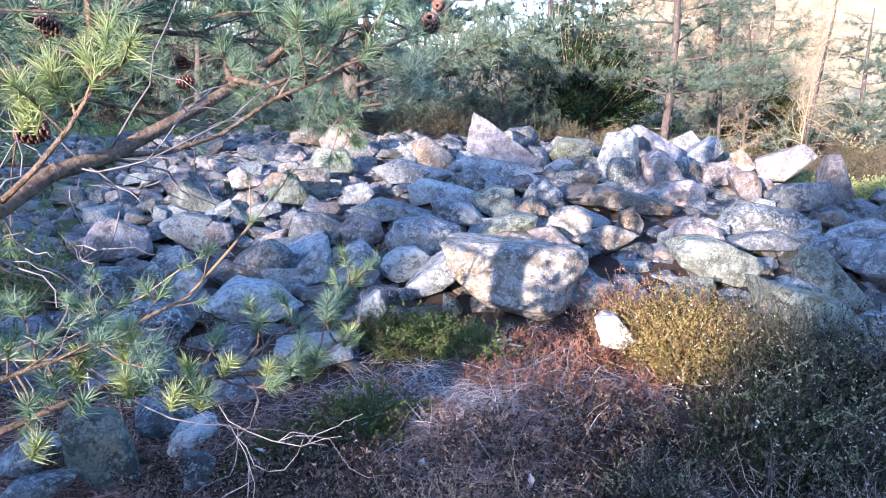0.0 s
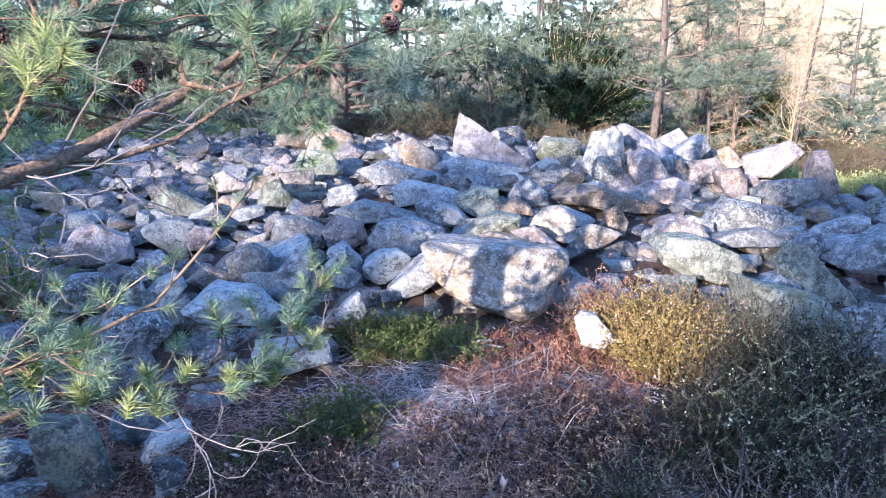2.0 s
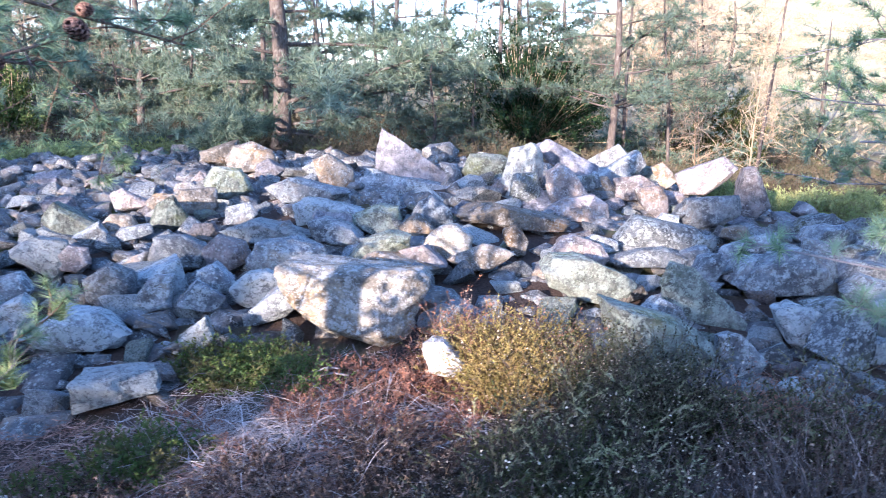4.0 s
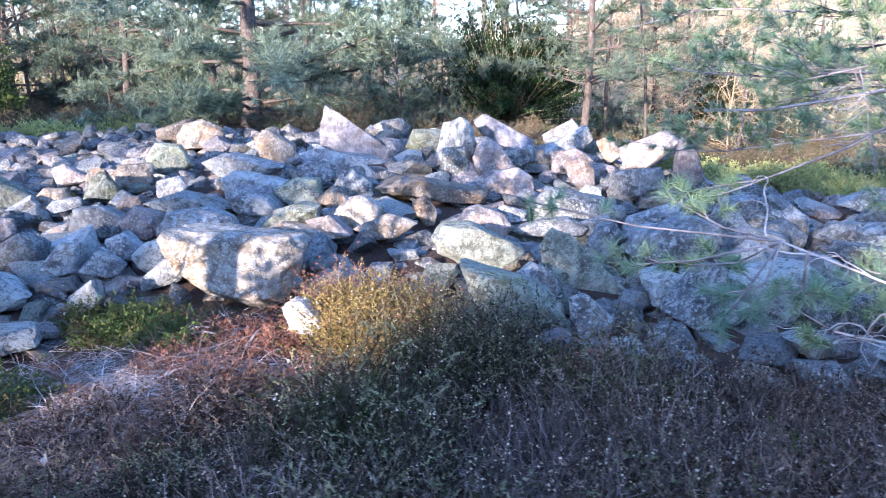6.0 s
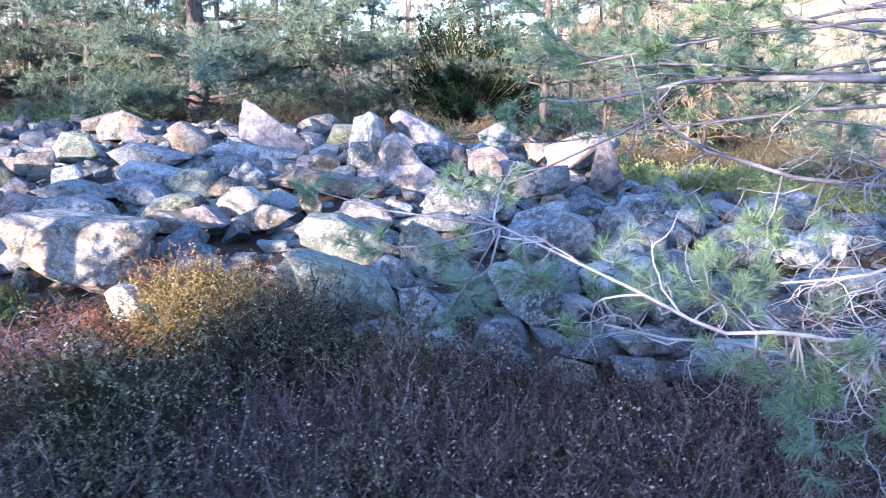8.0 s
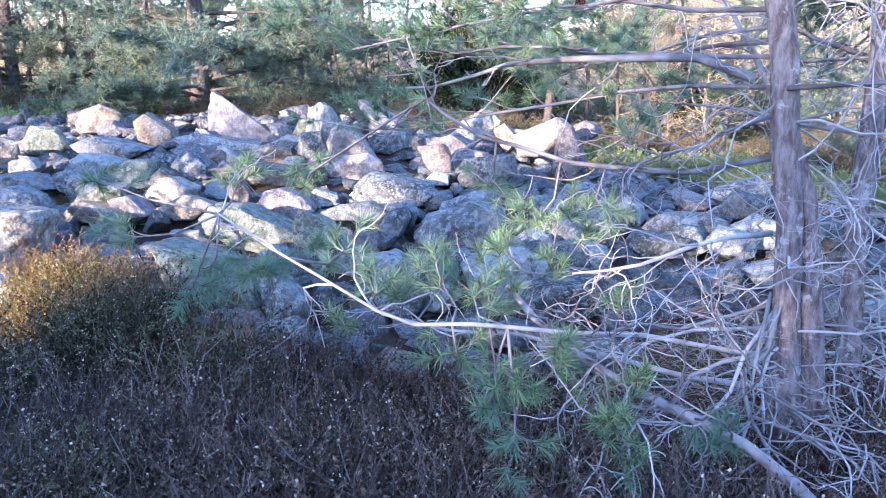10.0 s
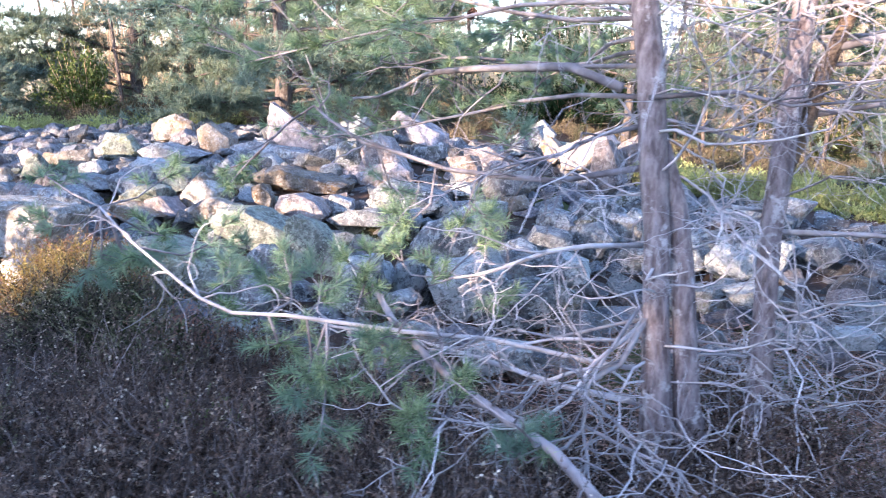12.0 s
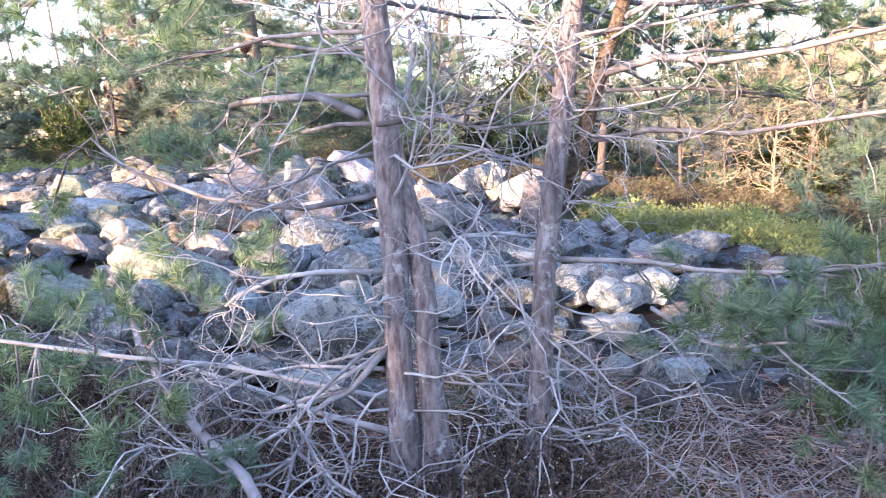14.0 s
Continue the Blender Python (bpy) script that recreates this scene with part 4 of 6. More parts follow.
scatter(woody, fill((lambda x, y: 0.9 < y < heath_top(x) - 0.2 and noise.noise(Vector((x * 1.1, y * 1.3, 4))) > (0.10 if x < 1.7 else -0.3), 0.6, 4.6, 0.9, 3.2), 0.25, 51), 52, 0.8, 1.2, 0.02)
brown = [shrub("dry_heather", "brown leafless heather tuft with withered tips", "heather", HEATHER_BROWN, 60 + k, 0.24, 0.26, 90, 35, 0.018, 0.0075, 0.25, 1.0, group="dry heather", stem_w=0.0036, tip_mat=DRY_TIP) for k in range(4)]
scatter(brown, fill((lambda x, y: math.hypot(x + 0.36, y - 2.62) > 0.22 and y < np.interp(x, (-0.9, 0.0, 0.5, 0.9), (2.25, 2.5, 2.85, 2.9)), -0.9, 1.0, 1.55, 2.95), 0.19, 7), 8, 0.55, 1.05, 0.05)
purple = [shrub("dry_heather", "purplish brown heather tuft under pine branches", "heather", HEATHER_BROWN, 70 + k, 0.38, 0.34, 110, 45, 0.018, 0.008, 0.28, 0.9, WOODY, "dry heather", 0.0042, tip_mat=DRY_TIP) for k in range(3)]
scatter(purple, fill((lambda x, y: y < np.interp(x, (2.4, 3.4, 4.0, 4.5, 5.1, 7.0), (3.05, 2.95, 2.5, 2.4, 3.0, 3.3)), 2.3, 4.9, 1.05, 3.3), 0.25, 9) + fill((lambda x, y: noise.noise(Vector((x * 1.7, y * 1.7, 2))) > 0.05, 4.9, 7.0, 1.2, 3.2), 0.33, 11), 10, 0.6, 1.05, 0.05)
sun_gold = [shrub("golden_heather", "heather bush beside the pale boulder, painted golden as sunlit", "heather", HEATHER_SUN_GOLD, 80 + k, 0.46, 0.32, 210, 70, 0.013, 0.0075, 0.3, 0.6, HEATHER_BROWN, "golden heather") for k in range(2)]
scatter(sun_gold, [(1.12, 3.42), (1.24, 3.36), (1.34, 3.48), (1.18, 3.56), (1.06, 3.54), (1.22, 3.26)], 12, 0.74, 1.0, 0.03)
taller = [shrub("rusty_heather", "upright rust-brown heather beside the golden bush", "heather", HEATHER_RED, 94 + k, 0.42, 0.26, 110, 40, 0.014, 0.006, 0.3, 0.6, group="rusty heather") for k in range(2)]
scatter(taller, [(0.92, 3.52), (0.98, 3.66), (1.10, 3.72), (1.46, 3.40), (1.40, 3.60), (2.24, 3.02), (2.42, 3.06)], 55, 0.7, 1.0, 0.03)
stalks = [shrub("withered_stalks", "thin orange withered stalks standing in brown heather", "stalks", STALK, 98 + k, 0.20, 0.12, 16, 20, 0.014, 0.005, 0.0, 0.9, STALK, "withered stalks", 0.004) for k in range(2)]
scatter(stalks, [(-0.02, 2.0), (0.06, 2.08), (0.16, 1.96), (0.30, 2.1), (-0.16, 2.06), (0.9, 2.35)], 56, 0.8, 1.15, 0.0)
rusty = [shrub("rusty_heather", "low rust-red dead heather mat on litter", "heather", HEATHER_RED, 90 + k, 0.13, 0.24, 110, 25, 0.02, 0.006, 0.0, 1.6, group="rusty heather") for k in range(2)]
scatter(rusty, fill((lambda x, y: ((x - 0.62) / 0.5) ** 2 + ((y - 3.28) / 0.42) ** 2 < 1, 0.0, 1.2, 2.7, 3.8), 0.15, 13) + [(-0.12, 2.9), (0.05, 2.75), (-0.25, 3.0), (0.2, 3.35)], 14, 0.7, 1.1, 0.02)
crow = [shrub("crowberry", "low bright green crowberry cushion", "crowberry", CROW, 100 + k, 0.19, 0.24, 130, 45, 0.016, 0.008, 0.0, 1.2, group="crowberry cushions") for k in range(2)]
scatter(crow, [(-0.34, 2.64), (-0.27, 2.70), (-0.20, 3.56), (-0.04, 3.50), (-0.08, 3.62), (-0.30, 3.58), (0.10, 3.46), (0.20, 3.40), (0.04, 3.56), (-0.20, 3.44), (-0.62, 2.40), (2.9, 2.25), (1.72, 1.62), (3.35, 1.75), (6.2, 3.3), (6.5, 3.5), (6.4, 3.1), (6.7, 3.2), (6.6, 3.8), (6.1, 3.7)], 15, 0.75, 1.15, 0.02)


def grass_tuft(name, label, mat, seed, blades, length, width, flat):
    rng = random.Random(seed)
    g = Geo()
    for k in range(blades):
        a, r = rng.uniform(0, 6.283), 0.10 * math.sqrt(rng.random())
        p = (r * math.cos(a), r * math.sin(a), -0.01)
        b = rng.uniform(0, 6.283)
        pts = bend(rng, p, (math.cos(b) * flat, math.sin(b) * flat, rng.uniform(0.3, 1)), length * rng.uniform(0.5, 1.2), 4, 0.35 * flat, 0.3)
        g.strip(pts, width, rng)
    ob = tagged(new(name, g.mesh(name, mat)), label, "grass", "grass tufts")
    return ob


grass = [grass_tuft("grass_tuft", "bleached dry grass tuft lying flat on litter", GRASS, 120 + k, 120, 0.24, 0.0046, 1.4) for k in range(3)]
scatter(grass, fill((lambda x, y: ((x - 0.22) / 0.60) ** 2 + ((y - 2.90) / 0.42) ** 2 < 1, -0.5, 1.0, 2.3, 3.4), 0.125, 16) + [(-0.35, 2.9), (-0.5, 3.0), (-0.12, 3.6), (-0.25, 3.55), (0.9, 3.15), (1.0, 3.05), (0.7, 2.75), (3.2, 2.6), (3.5, 2.75), (4.1, 2.7), (4.4, 2.85), (5.3, 2.7), (5.7, 3.0), (5.0, 2.1), (5.2, 2.3), (5.4, 2.1), (5.6, 2.4), (5.8, 2.2), (5.1, 2.5), (5.5, 2.6), (5.9, 2.5), (5.3, 1.9), (5.7, 1.9), (6.1, 2.3), (4.8, 2.0), (-1.0, 5.9), (-0.45, 6.4), (-0.55, 6.35)], 17, 0.8, 1.3)


def litter(name, label, mat, seed, count, inside, box, length, width):
    """Loose needles strewn on the ground, more than one could count."""
    rng = random.Random(seed)
    g = Geo()
    while count > 0:
        x, y = rng.uniform(box[0], box[1]), rng.uniform(box[2], box[3])
        if not inside(x, y):
            continue
        count -= 1
        a = rng.uniform(0, 6.283)
        d = Vector((math.cos(a), math.sin(a), rng.gauss(0.05, 0.22)))
        z = land(x, y) + 0.05 * noise.noise(Vector((x * 1.3, y * 1.3, 0))) + 0.025 * noise.noise(Vector((x * 5, y * 5, 3)))
        g.blade((x, y, z + rng.uniform(0.004, 0.035)), d, length * rng.uniform(0.6, 1.3), width, rng)
    tagged(new(name, g.mesh(name, mat)), label, "litter", kind="stuff")


litter("needle_litter", "rust-brown fallen pine needles on the ground", NEEDLE_DRY, 21, 19000, lambda x, y: y < np.interp(x, (-2.2, -0.6, 0.2), (3.3, 3.05, 2.7)), (-2.2, 0.5, 1.7, 3.3), 0.075, 0.0046)
litter("needle_litter", "rust-brown fallen needles under the pine trees", NEEDLE_DRY, 22, 17000, lambda x, y: True, (3.8, 6.8, 1.5, 4.2), 0.08, 0.0055)
litter("dry_grass_litter", "pale broken grass and twigs on the ground", GRASS, 23, 4200, lambda x, y: True, (-0.9, 2.6, 1.8, 3.7), 0.09, 0.0028)
litter("dry_grass_litter", "pale broken grass and twigs under the pines", GRASS, 24, 9000, lambda x, y: True, (4.6, 6.8, 1.7, 4.0), 0.11, 0.0045)


def pale_stone():
    rng_pts = [(-0.10, 0.05), (-0.054, 0.08), (0.006, 0.078), (0.045, 0.007), (0.117, -0.043), (0.044, -0.105), (-0.061, -0.073)]
    verts, faces = rock_shape(rng_pts, 0.14, 77, 4)
    g = Geo()
    g.add(verts, faces)
    ob = new("pale_stone", g.mesh("pale_stone", rock("white_lichen_crust", (0.52, 0.49, 0.45), (0.28, 0.26, 0.24), (0.26, 0.21, 0.17), (0.72, 0.72, 0.71), 0.80), True))
    ob.matrix_world = pose(0.88, 3.36, 0.215, 0, 0, -5)
    tagged(ob, "small round white-crusted stone on rusty heather", "stone")


pale_stone()


def dry_leaf():
    g = Geo()
    g.add([(0, -0.022, 0), (0.012, 0, 0.006), (0, 0.026, 0.002), (-0.012, 0, 0.008)], [(0, 1, 2, 3)])
    ob = new("fallen_leaf", g.mesh("fallen_leaf", GRASS))
    tagged(ob, "single curled pale leaf on dry heather", "leaf")
    ob.matrix_world = pose(0.315, 1.995, 0.175, 55, 0, 10)
    ob.modifiers.new("thickness", "SOLIDIFY").thickness = 0.001
    for x, y in ((-0.68, 2.42), (-0.05, 2.25), (0.2, 2.5)):
        copy_thing(ob, pose(x, y, land(x, y) + 0.06, 20, 0, x * 400))


dry_leaf()

# pale exposed roots at the boulder's foot
def roots():
    rng = random.Random(3)
    ob = tagged(new("bare_roots"), "pale bare heather roots under the boulder", "root")
    for k in range(7):
        x, y = 0.33 + 0.05 * k, 3.42 + rng.uniform(-0.05, 0.08)
        g = Geo()
        pts = bend(rng, (x, y, land(x, y) + 0.05), (rng.uniform(-1, 1), rng.uniform(-1, 0.2), 0.25), rng.uniform(0.12, 0.24), 5, 0.25, 0.5)
        g.tube(pts, [0.005, 0.0055, 0.005, 0.004, 0.003, 0.0015], 5)
        part("root", g, TWIG, ob, smooth=True)


roots()


# ---- pines ----
def brush(g, p, axis, n, length, width, rng, back=0.045, young=None):
    """A bottle-brush of needles round the end of a shoot."""
    axis = Vector(axis).normalized()
    s = axis.orthogonal().normalized()
    t = axis.cross(s)
    for k in range(n):
        a = rng.uniform(0, 6.283)
        q = Vector(p) - axis * back * rng.random()
        f = rng.uniform(0.3, 1.45)
        d = axis * math.cos(f) + (s * math.cos(a) + t * math.sin(a)) * math.sin(f)
        g.blade(q, d + Vector((0, 0, 0.06)), length * rng.uniform(0.7, 1.15), width, rng)


def along(pts, f):
    f = min(max(f, 0.0), 0.9999) * (len(pts) - 1)
    i = int(f)
    return pts[i].lerp(pts[i + 1], f - i), (pts[i + 1] - pts[i]).normalized()


def taper(r0, r1, n):
    return [r0 + (r1 - r0) * i / (n - 1) for i in range(n)]


def leafy_limb(rng, pts, r0, r1, tree, wood, needles, twigs=8, reach=0.28, tufts=2, blades=70, length=0.055, width=0.0024, first=0.3, name="limb", lift=0.25, twig_mat=None):
    """A limb with side twigs that end in brushes of needles. The wood becomes a part; needles go into the given Geo."""
    pts = [Vector(p) for p in pts]
    g = Geo()
    g.tube(pts, taper(r0, r1, len(pts)), 8)
    for k in range(twigs):
        p, ax = along(pts, first + (1 - first) * (k + rng.random()) / twigs)
        d = ax * rng.uniform(0.4, 1.0) + Vector((rng.gauss(0, 0.6), rng.gauss(0, 0.6), rng.gauss(lift, 0.35)))
        ln = reach * rng.uniform(0.5, 1.2)
        tw = bend(rng, p, d, ln, 4, -0.05, 0.25)
        g.tube(tw, taper(max(r1 * 0.9, 0.0022), 0.0018, 5), 5)
        for j in range(tufts):
            q, ax2 = along(tw, 1.0 - 0.34 * j)
            if j:
                ax2 = (ax2 + Vector((rng.gauss(0, 0.7), rng.gauss(0, 0.7), rng.gauss(0.2, 0.4)))).normalized()
                q2 = q + ax2 * 0.06
                g.tube([q, q2], [0.0018, 0.0014], 4)
                q = q2
            brush(needles, q, ax2, blades, length, width, rng)
    q, ax = along(pts, 1.0)
    brush(needles, q, ax, blades, length, width, rng)
    part(name, g, wood, tree, smooth=True)


def cone_meshes():
    """An open pine cone: a spiral of thick woody scales, and their pale tips."""
    rng = random.Random(5)
    g, tip = Geo(), Geo()
    for k in range(58):
        f = k / 57
        a = k * 2.39996
        z = -0.024 + 0.05 * f
        r = 0.019 * math.sin(math.pi * min(0.12 + 0.82 * f, 1.0)) ** 0.7 + 0.002
        out = Vector((math.cos(a), math.sin(a), 0))
        up = Vector((0, 0, 1))
        side = Vector((-math.sin(a), math.cos(a), 0))
        d = (out * math.cos(0.2 + 1.0 * f) + up * math.sin(0.2 + 1.0 * f)).normalized()
        nrm = d.cross(side)
        p0 = up * z + out * 0.003
        p1 = p0 + d * r
        w = 0.0065
        vs = []
        for q, ww, th in ((p0, w * 0.4, 0.001), (p1, w, 0.0022)):
            vs += [q - side * ww + nrm * th, q + side * ww + nrm * th, q + side * ww - nrm * th, q - side * ww - nrm * th]
        g.add(vs, [(0, 1, 5, 4), (1, 2, 6, 5), (2, 3, 7, 6), (3, 0, 4, 7), (4, 5, 6, 7)])
        q = p1 + d * 0.0025
        e = p1 + d * 0.0004
        tip.add([e - side * w * 0.7 + nrm * 0.002, e + side * w * 0.7 + nrm * 0.002, e + side * w * 0.7 - nrm * 0.0022, e - side * w * 0.7 - nrm * 0.0022, q], [(0, 1, 4), (1, 2, 4), (2, 3, 4), (3, 0, 4)])
    return g.mesh("cone", CONE), tip.mesh("scale_tip", CONE_TIP)


CONE_MESH, TIP_MESH = cone_meshes()


def cone(tree, x, y, z, size, rx, ry):
    c = part("cone", CONE_MESH, CONE, tree, "open brown pine cone with pale scale tips")
    c.matrix_basis = pose(x, y, z, rx, ry, x * 90) @ Matrix.Scale(size * 0.8, 4)
    part("scale_tip", TIP_MESH, CONE_TIP, c)


def dead_twig(g, rng, p, d, length, r, depth=2, droop=0.12):
    """A bare crooked twig that forks."""
    pts = bend(rng, p, d, length, 7, droop, 1.15)
    g.tube(pts, taper(r, r * 0.35, 8), 5)
    if depth:
        for k in range(rng.randint(2, 4)):
            q, ax = along(pts, rng.uniform(0.25, 0.95))
            dead_twig(g, rng, q, ax + Vector((rng.gauss(0, 0.7), rng.gauss(0, 0.7), rng.gauss(0, 0.5))), length * rng.uniform(0.3, 0.6), r * 0.55, depth - 1, droop)


def near_pine_left():
    rng = random.Random(31)
    tree = tagged(new("pine_tree"), "young Scots pine with low spreading branches and open cones", "pine tree", "pine trees")
    g = Geo()
    g.tube([(-1.6, 0.35, -0.1), (-1.58, 0.36, 0.8), (-1.55, 0.4, 1.7), (-1.5, 0.42, 2.8), (-1.46, 0.45, 4.2)], [0.11, 0.095, 0.08, 0.06, 0.03], 12)
    part("trunk", g, BARK, tree, smooth=True)
    old, young = Geo(), Geo()
    main = [(-1.55, 0.4, 1.05), (-1.1, 0.65, 1.12), (-0.8, 0.95, 1.19), (-0.78, 1.11, 1.22), (-0.74, 1.22, 1.27), (-0.68, 1.33, 1.29), (-0.60, 1.48, 1.35), (-0.52, 1.60, 1.41), (-0.42, 1.80, 1.51), (-0.29, 1.98, 1.63), (-0.17, 2.12, 1.77)]
    leafy_limb(rng, main, 0.021, 0.011, tree, BARK_LIMB, old, 12, 0.26, 3, 80, 0.058, 0.0024, 0.72)
    leafy_limb(rng, [(-1.52, 0.42, 1.25), (-1.1, 0.9, 1.35), (-0.81, 1.32, 1.46), (-0.77, 1.44, 1.51), (-0.75, 1.53, 1.56), (-0.70, 1.62, 1.62), (-0.65, 1.80, 1.74)], 0.018, 0.010, tree, BARK_LIMB, old, 14, 0.3, 3, 80, 0.058, 0.0024, 0.55)
    leafy_limb(rng, [(-0.68, 1.33, 1.29), (-0.59, 1.43, 1.29), (-0.51, 1.55, 1.32), (-0.40, 1.61, 1.40), (-0.29, 1.66, 1.45), (-0.20, 1.74, 1.51), (-0.06, 1.86, 1.57)], 0.006, 0.004, tree, BARK_LIMB, old, 7, 0.17, 2, 80, 0.06, 0.0024, 0.5, lift=0.5)
    leafy_limb(rng, [(-0.51, 1.61, 1.45), (-0.42, 1.62, 1.43), (-0.31, 1.68, 1.47), (-0.25, 1.75, 1.55), (-0.2, 1.8, 1.66)], 0.006, 0.003, tree, BARK_LIMB, old, 4, 0.14, 2, 80, 0.06, 0.0024, 0.4, lift=0.5)
    leafy_limb(rng, [(-0.75, 1.06, 1.24), (-0.67, 1.03, 1.30), (-0.61, 1.04, 1.37), (-0.58, 1.05, 1.42), (-0.56, 1.12, 1.48)], 0.006, 0.003, tree, BARK_LIMB, young, 5, 0.08, 2, 80, 0.058, 0.0022, 0.45, lift=0.7)
    leafy_limb(rng, [(-1.56, 0.38, 0.62), (-1.2, 0.8, 0.68), (-0.96, 1.14, 0.71), (-0.85, 1.25, 0.74), (-0.75, 1.36, 0.76), (-0.66, 1.46, 0.73), (-0.54, 1.60, 0.69), (-0.47, 1.70, 0.67), (-0.37, 1.75, 0.67), (-0.25, 1.82, 0.73)], 0.010, 0.004, tree, BARK_LIMB, old, 11, 0.17, 2, 62, 0.05, 0.0027, 0.4, lift=0.25)
    leafy_limb(rng, [(-1.56, 0.38, 0.45), (-1.5, 1.3, 0.48), (-1.38, 1.82, 0.52), (-1.17, 1.93, 0.59), (-0.99, 2.05, 0.66), (-0.82, 2.13, 0.74), (-0.71, 2.21, 0.87), (-0.63, 2.28, 0.97), (-0.57, 2.36, 1.06)], 0.012, 0.003, tree, TWIG_BROWN, old, 5, 0.2, 1, 50, 0.055, 0.0025, 0.5)
    leafy_limb(rng, [(-0.54, 1.60, 0.69), (-0.49, 1.81, 0.70), (-0.41, 1.97, 0.72), (-0.32, 2.08, 0.77), (-0.27, 2.15, 0.81)], 0.005, 0.003, tree, BARK_LIMB, old, 7, 0.13, 2, 62, 0.05, 0.0027, 0.3)
    leafy_limb(rng, [(-1.1, 0.9, 0.84), (-0.93, 1.17, 0.83), (-0.83, 1.23, 0.86), (-0.76, 1.30, 0.87), (-0.70, 1.39, 0.88)], 0.006, 0.003, tree, BARK_LIMB, old, 9, 0.17, 2, 62, 0.05, 0.0027, 0.35, lift=0.3)
    # bright young shoots at the tips
    for x, y, z in ((-0.27, 2.16, 0.82), (-0.25, 1.83, 0.74), (-0.36, 1.76, 0.66), (-0.70, 1.40, 0.89), (-0.78, 1.33, 0.86), (-0.70, 1.36, 0.78), (-0.64, 1.05, 1.46), (-0.70, 1.08, 1.40), (-0.33, 1.98, 0.74)):
        for k in range(2):
            brush(young, (x, y, z), (rng.uniform(-0.3, 0.3), rng.uniform(-0.3, 0.1), 1), 75, 0.055, 0.0036, rng, 0.05)
    lows = [[(-1.2, 0.8, 0.68), (-0.96, 1.14, 0.71), (-0.85, 1.25, 0.74), (-0.75, 1.36, 0.76), (-0.66, 1.46, 0.73), (-0.54, 1.60, 0.69), (-0.47, 1.70, 0.67), (-0.37, 1.75, 0.67), (-0.25, 1.82, 0.73)], [(-1.1, 0.9, 0.84), (-0.93, 1.17, 0.83), (-0.83, 1.23, 0.86), (-0.76, 1.30, 0.87), (-0.70, 1.39, 0.88)], [(-0.54, 1.60, 0.69), (-0.49, 1.81, 0.70), (-0.41, 1.97, 0.72), (-0.32, 2.08, 0.77), (-0.27, 2.15, 0.81)]]
    for x, y, z in ((-0.70, 1.36, 0.86), (-0.78, 1.30, 0.83), (-0.74, 1.25, 0.78), (-0.66, 1.36, 0.79), (-0.83, 1.20, 0.79), (-0.78, 1.14, 0.74), (-0.51, 1.54, 0.76), (-0.43, 1.60, 0.72), (-0.33, 1.74, 0.71), (-0.27, 1.85, 0.73), (-0.38, 1.64, 0.71), (-0.56, 1.44, 0.72), (-0.60, 1.49, 0.77), (-0.82, 1.26, 0.83), (-0.53, 1.80, 0.83), (-0.47, 1.68, 0.82), (-0.60, 1.39, 0.74)):
        tip = Vector((x, y, z))
        foot = min((along([Vector(p) for p in low], f / 60)[0] for low in lows for f in range(61)), key=lambda q: (q - tip).length)
        shoots = Geo()
        shoots.tube([foot, foot.lerp(tip, 0.5) + Vector((0.012, 0, -0.01)), tip], [0.003, 0.0028, 0.0024], 5)
        brush(young if rng.random() < 0.45 else old, tip, (rng.uniform(-0.2, 0.5), rng.uniform(-0.4, 0.2), 0.8), 95, 0.054, 0.0038, rng, 0.05)
        part("shoot", shoots, BARK_LIMB, tree, smooth=True)
    # limbs reaching further out behind
    for p, d, ln in (((-1.5, 0.5, 1.5), (0.25, 1.0, 0.0), 2.4), ((-1.5, 0.5, 1.75), (0.42, 1.0, -0.02), 2.6), ((-1.5, 0.5, 1.9), (0.15, 1.0, -0.02), 2.8), ((-1.5, 0.45, 1.3), (0.05, 1.0, 0.02), 2.5), ((-1.5, 0.45, 2.0), (0.52, 1.0, -0.02), 2.9), ((-1.5, 0.45, 1.6), (0.55, 1.0, -0.02), 2.3)):
        leafy_limb(rng, bend(rng, p, d, ln, 8, 0.02, 0.12), 0.014, 0.004, tree, BARK_LIMB, old, 22, 0.42, 3, 70, 0.058, 0.003, 0.35)
    for p, d, ln in (((-1.56, 0.5, 0.7), (0.35, 1.0, -0.05), 1.7), ((-1.56, 0.5, 0.8), (0.18, 1.0, -0.08), 1.9), ((-1.5, 0.6, 0.85), (0.5, 1.0, -0.1), 1.5)):
        leafy_limb(rng, bend(rng, p, d, ln, 8, 0.0, 0.12), 0.010, 0.003, tree, TWIG_BROWN, old, 10, 0.28, 2, 60, 0.05, 0.003, 0.45, lift=0.15)
    # one spray hanging out over the stones
    leafy_limb(rng, [(-1.3, 1.6, 1.75), (-0.9, 2.3, 1.72), (-0.6, 2.75, 1.6), (-0.45, 2.9, 1.42), (-0.42, 2.92, 1.22)], 0.008, 0.003, tree, BARK_LIMB, old, 12, 0.16, 2, 75, 0.06, 0.0032, 0.62, lift=-0.1)
    bare = Geo()
    for k in range(34):
        q, ax = along([Vector(p) for p in (main if k % 3 else lows[0])], rng.uniform(0.2, 0.95))
        dead_twig(bare, rng, q, ax * 0.6 + Vector((rng.gauss(0.2, 0.5), rng.gauss(0.5, 0.5), rng.gauss(-0.1, 0.4))), rng.uniform(0.25, 0.6), rng.uniform(0.0018, 0.003), 1, 0.04)
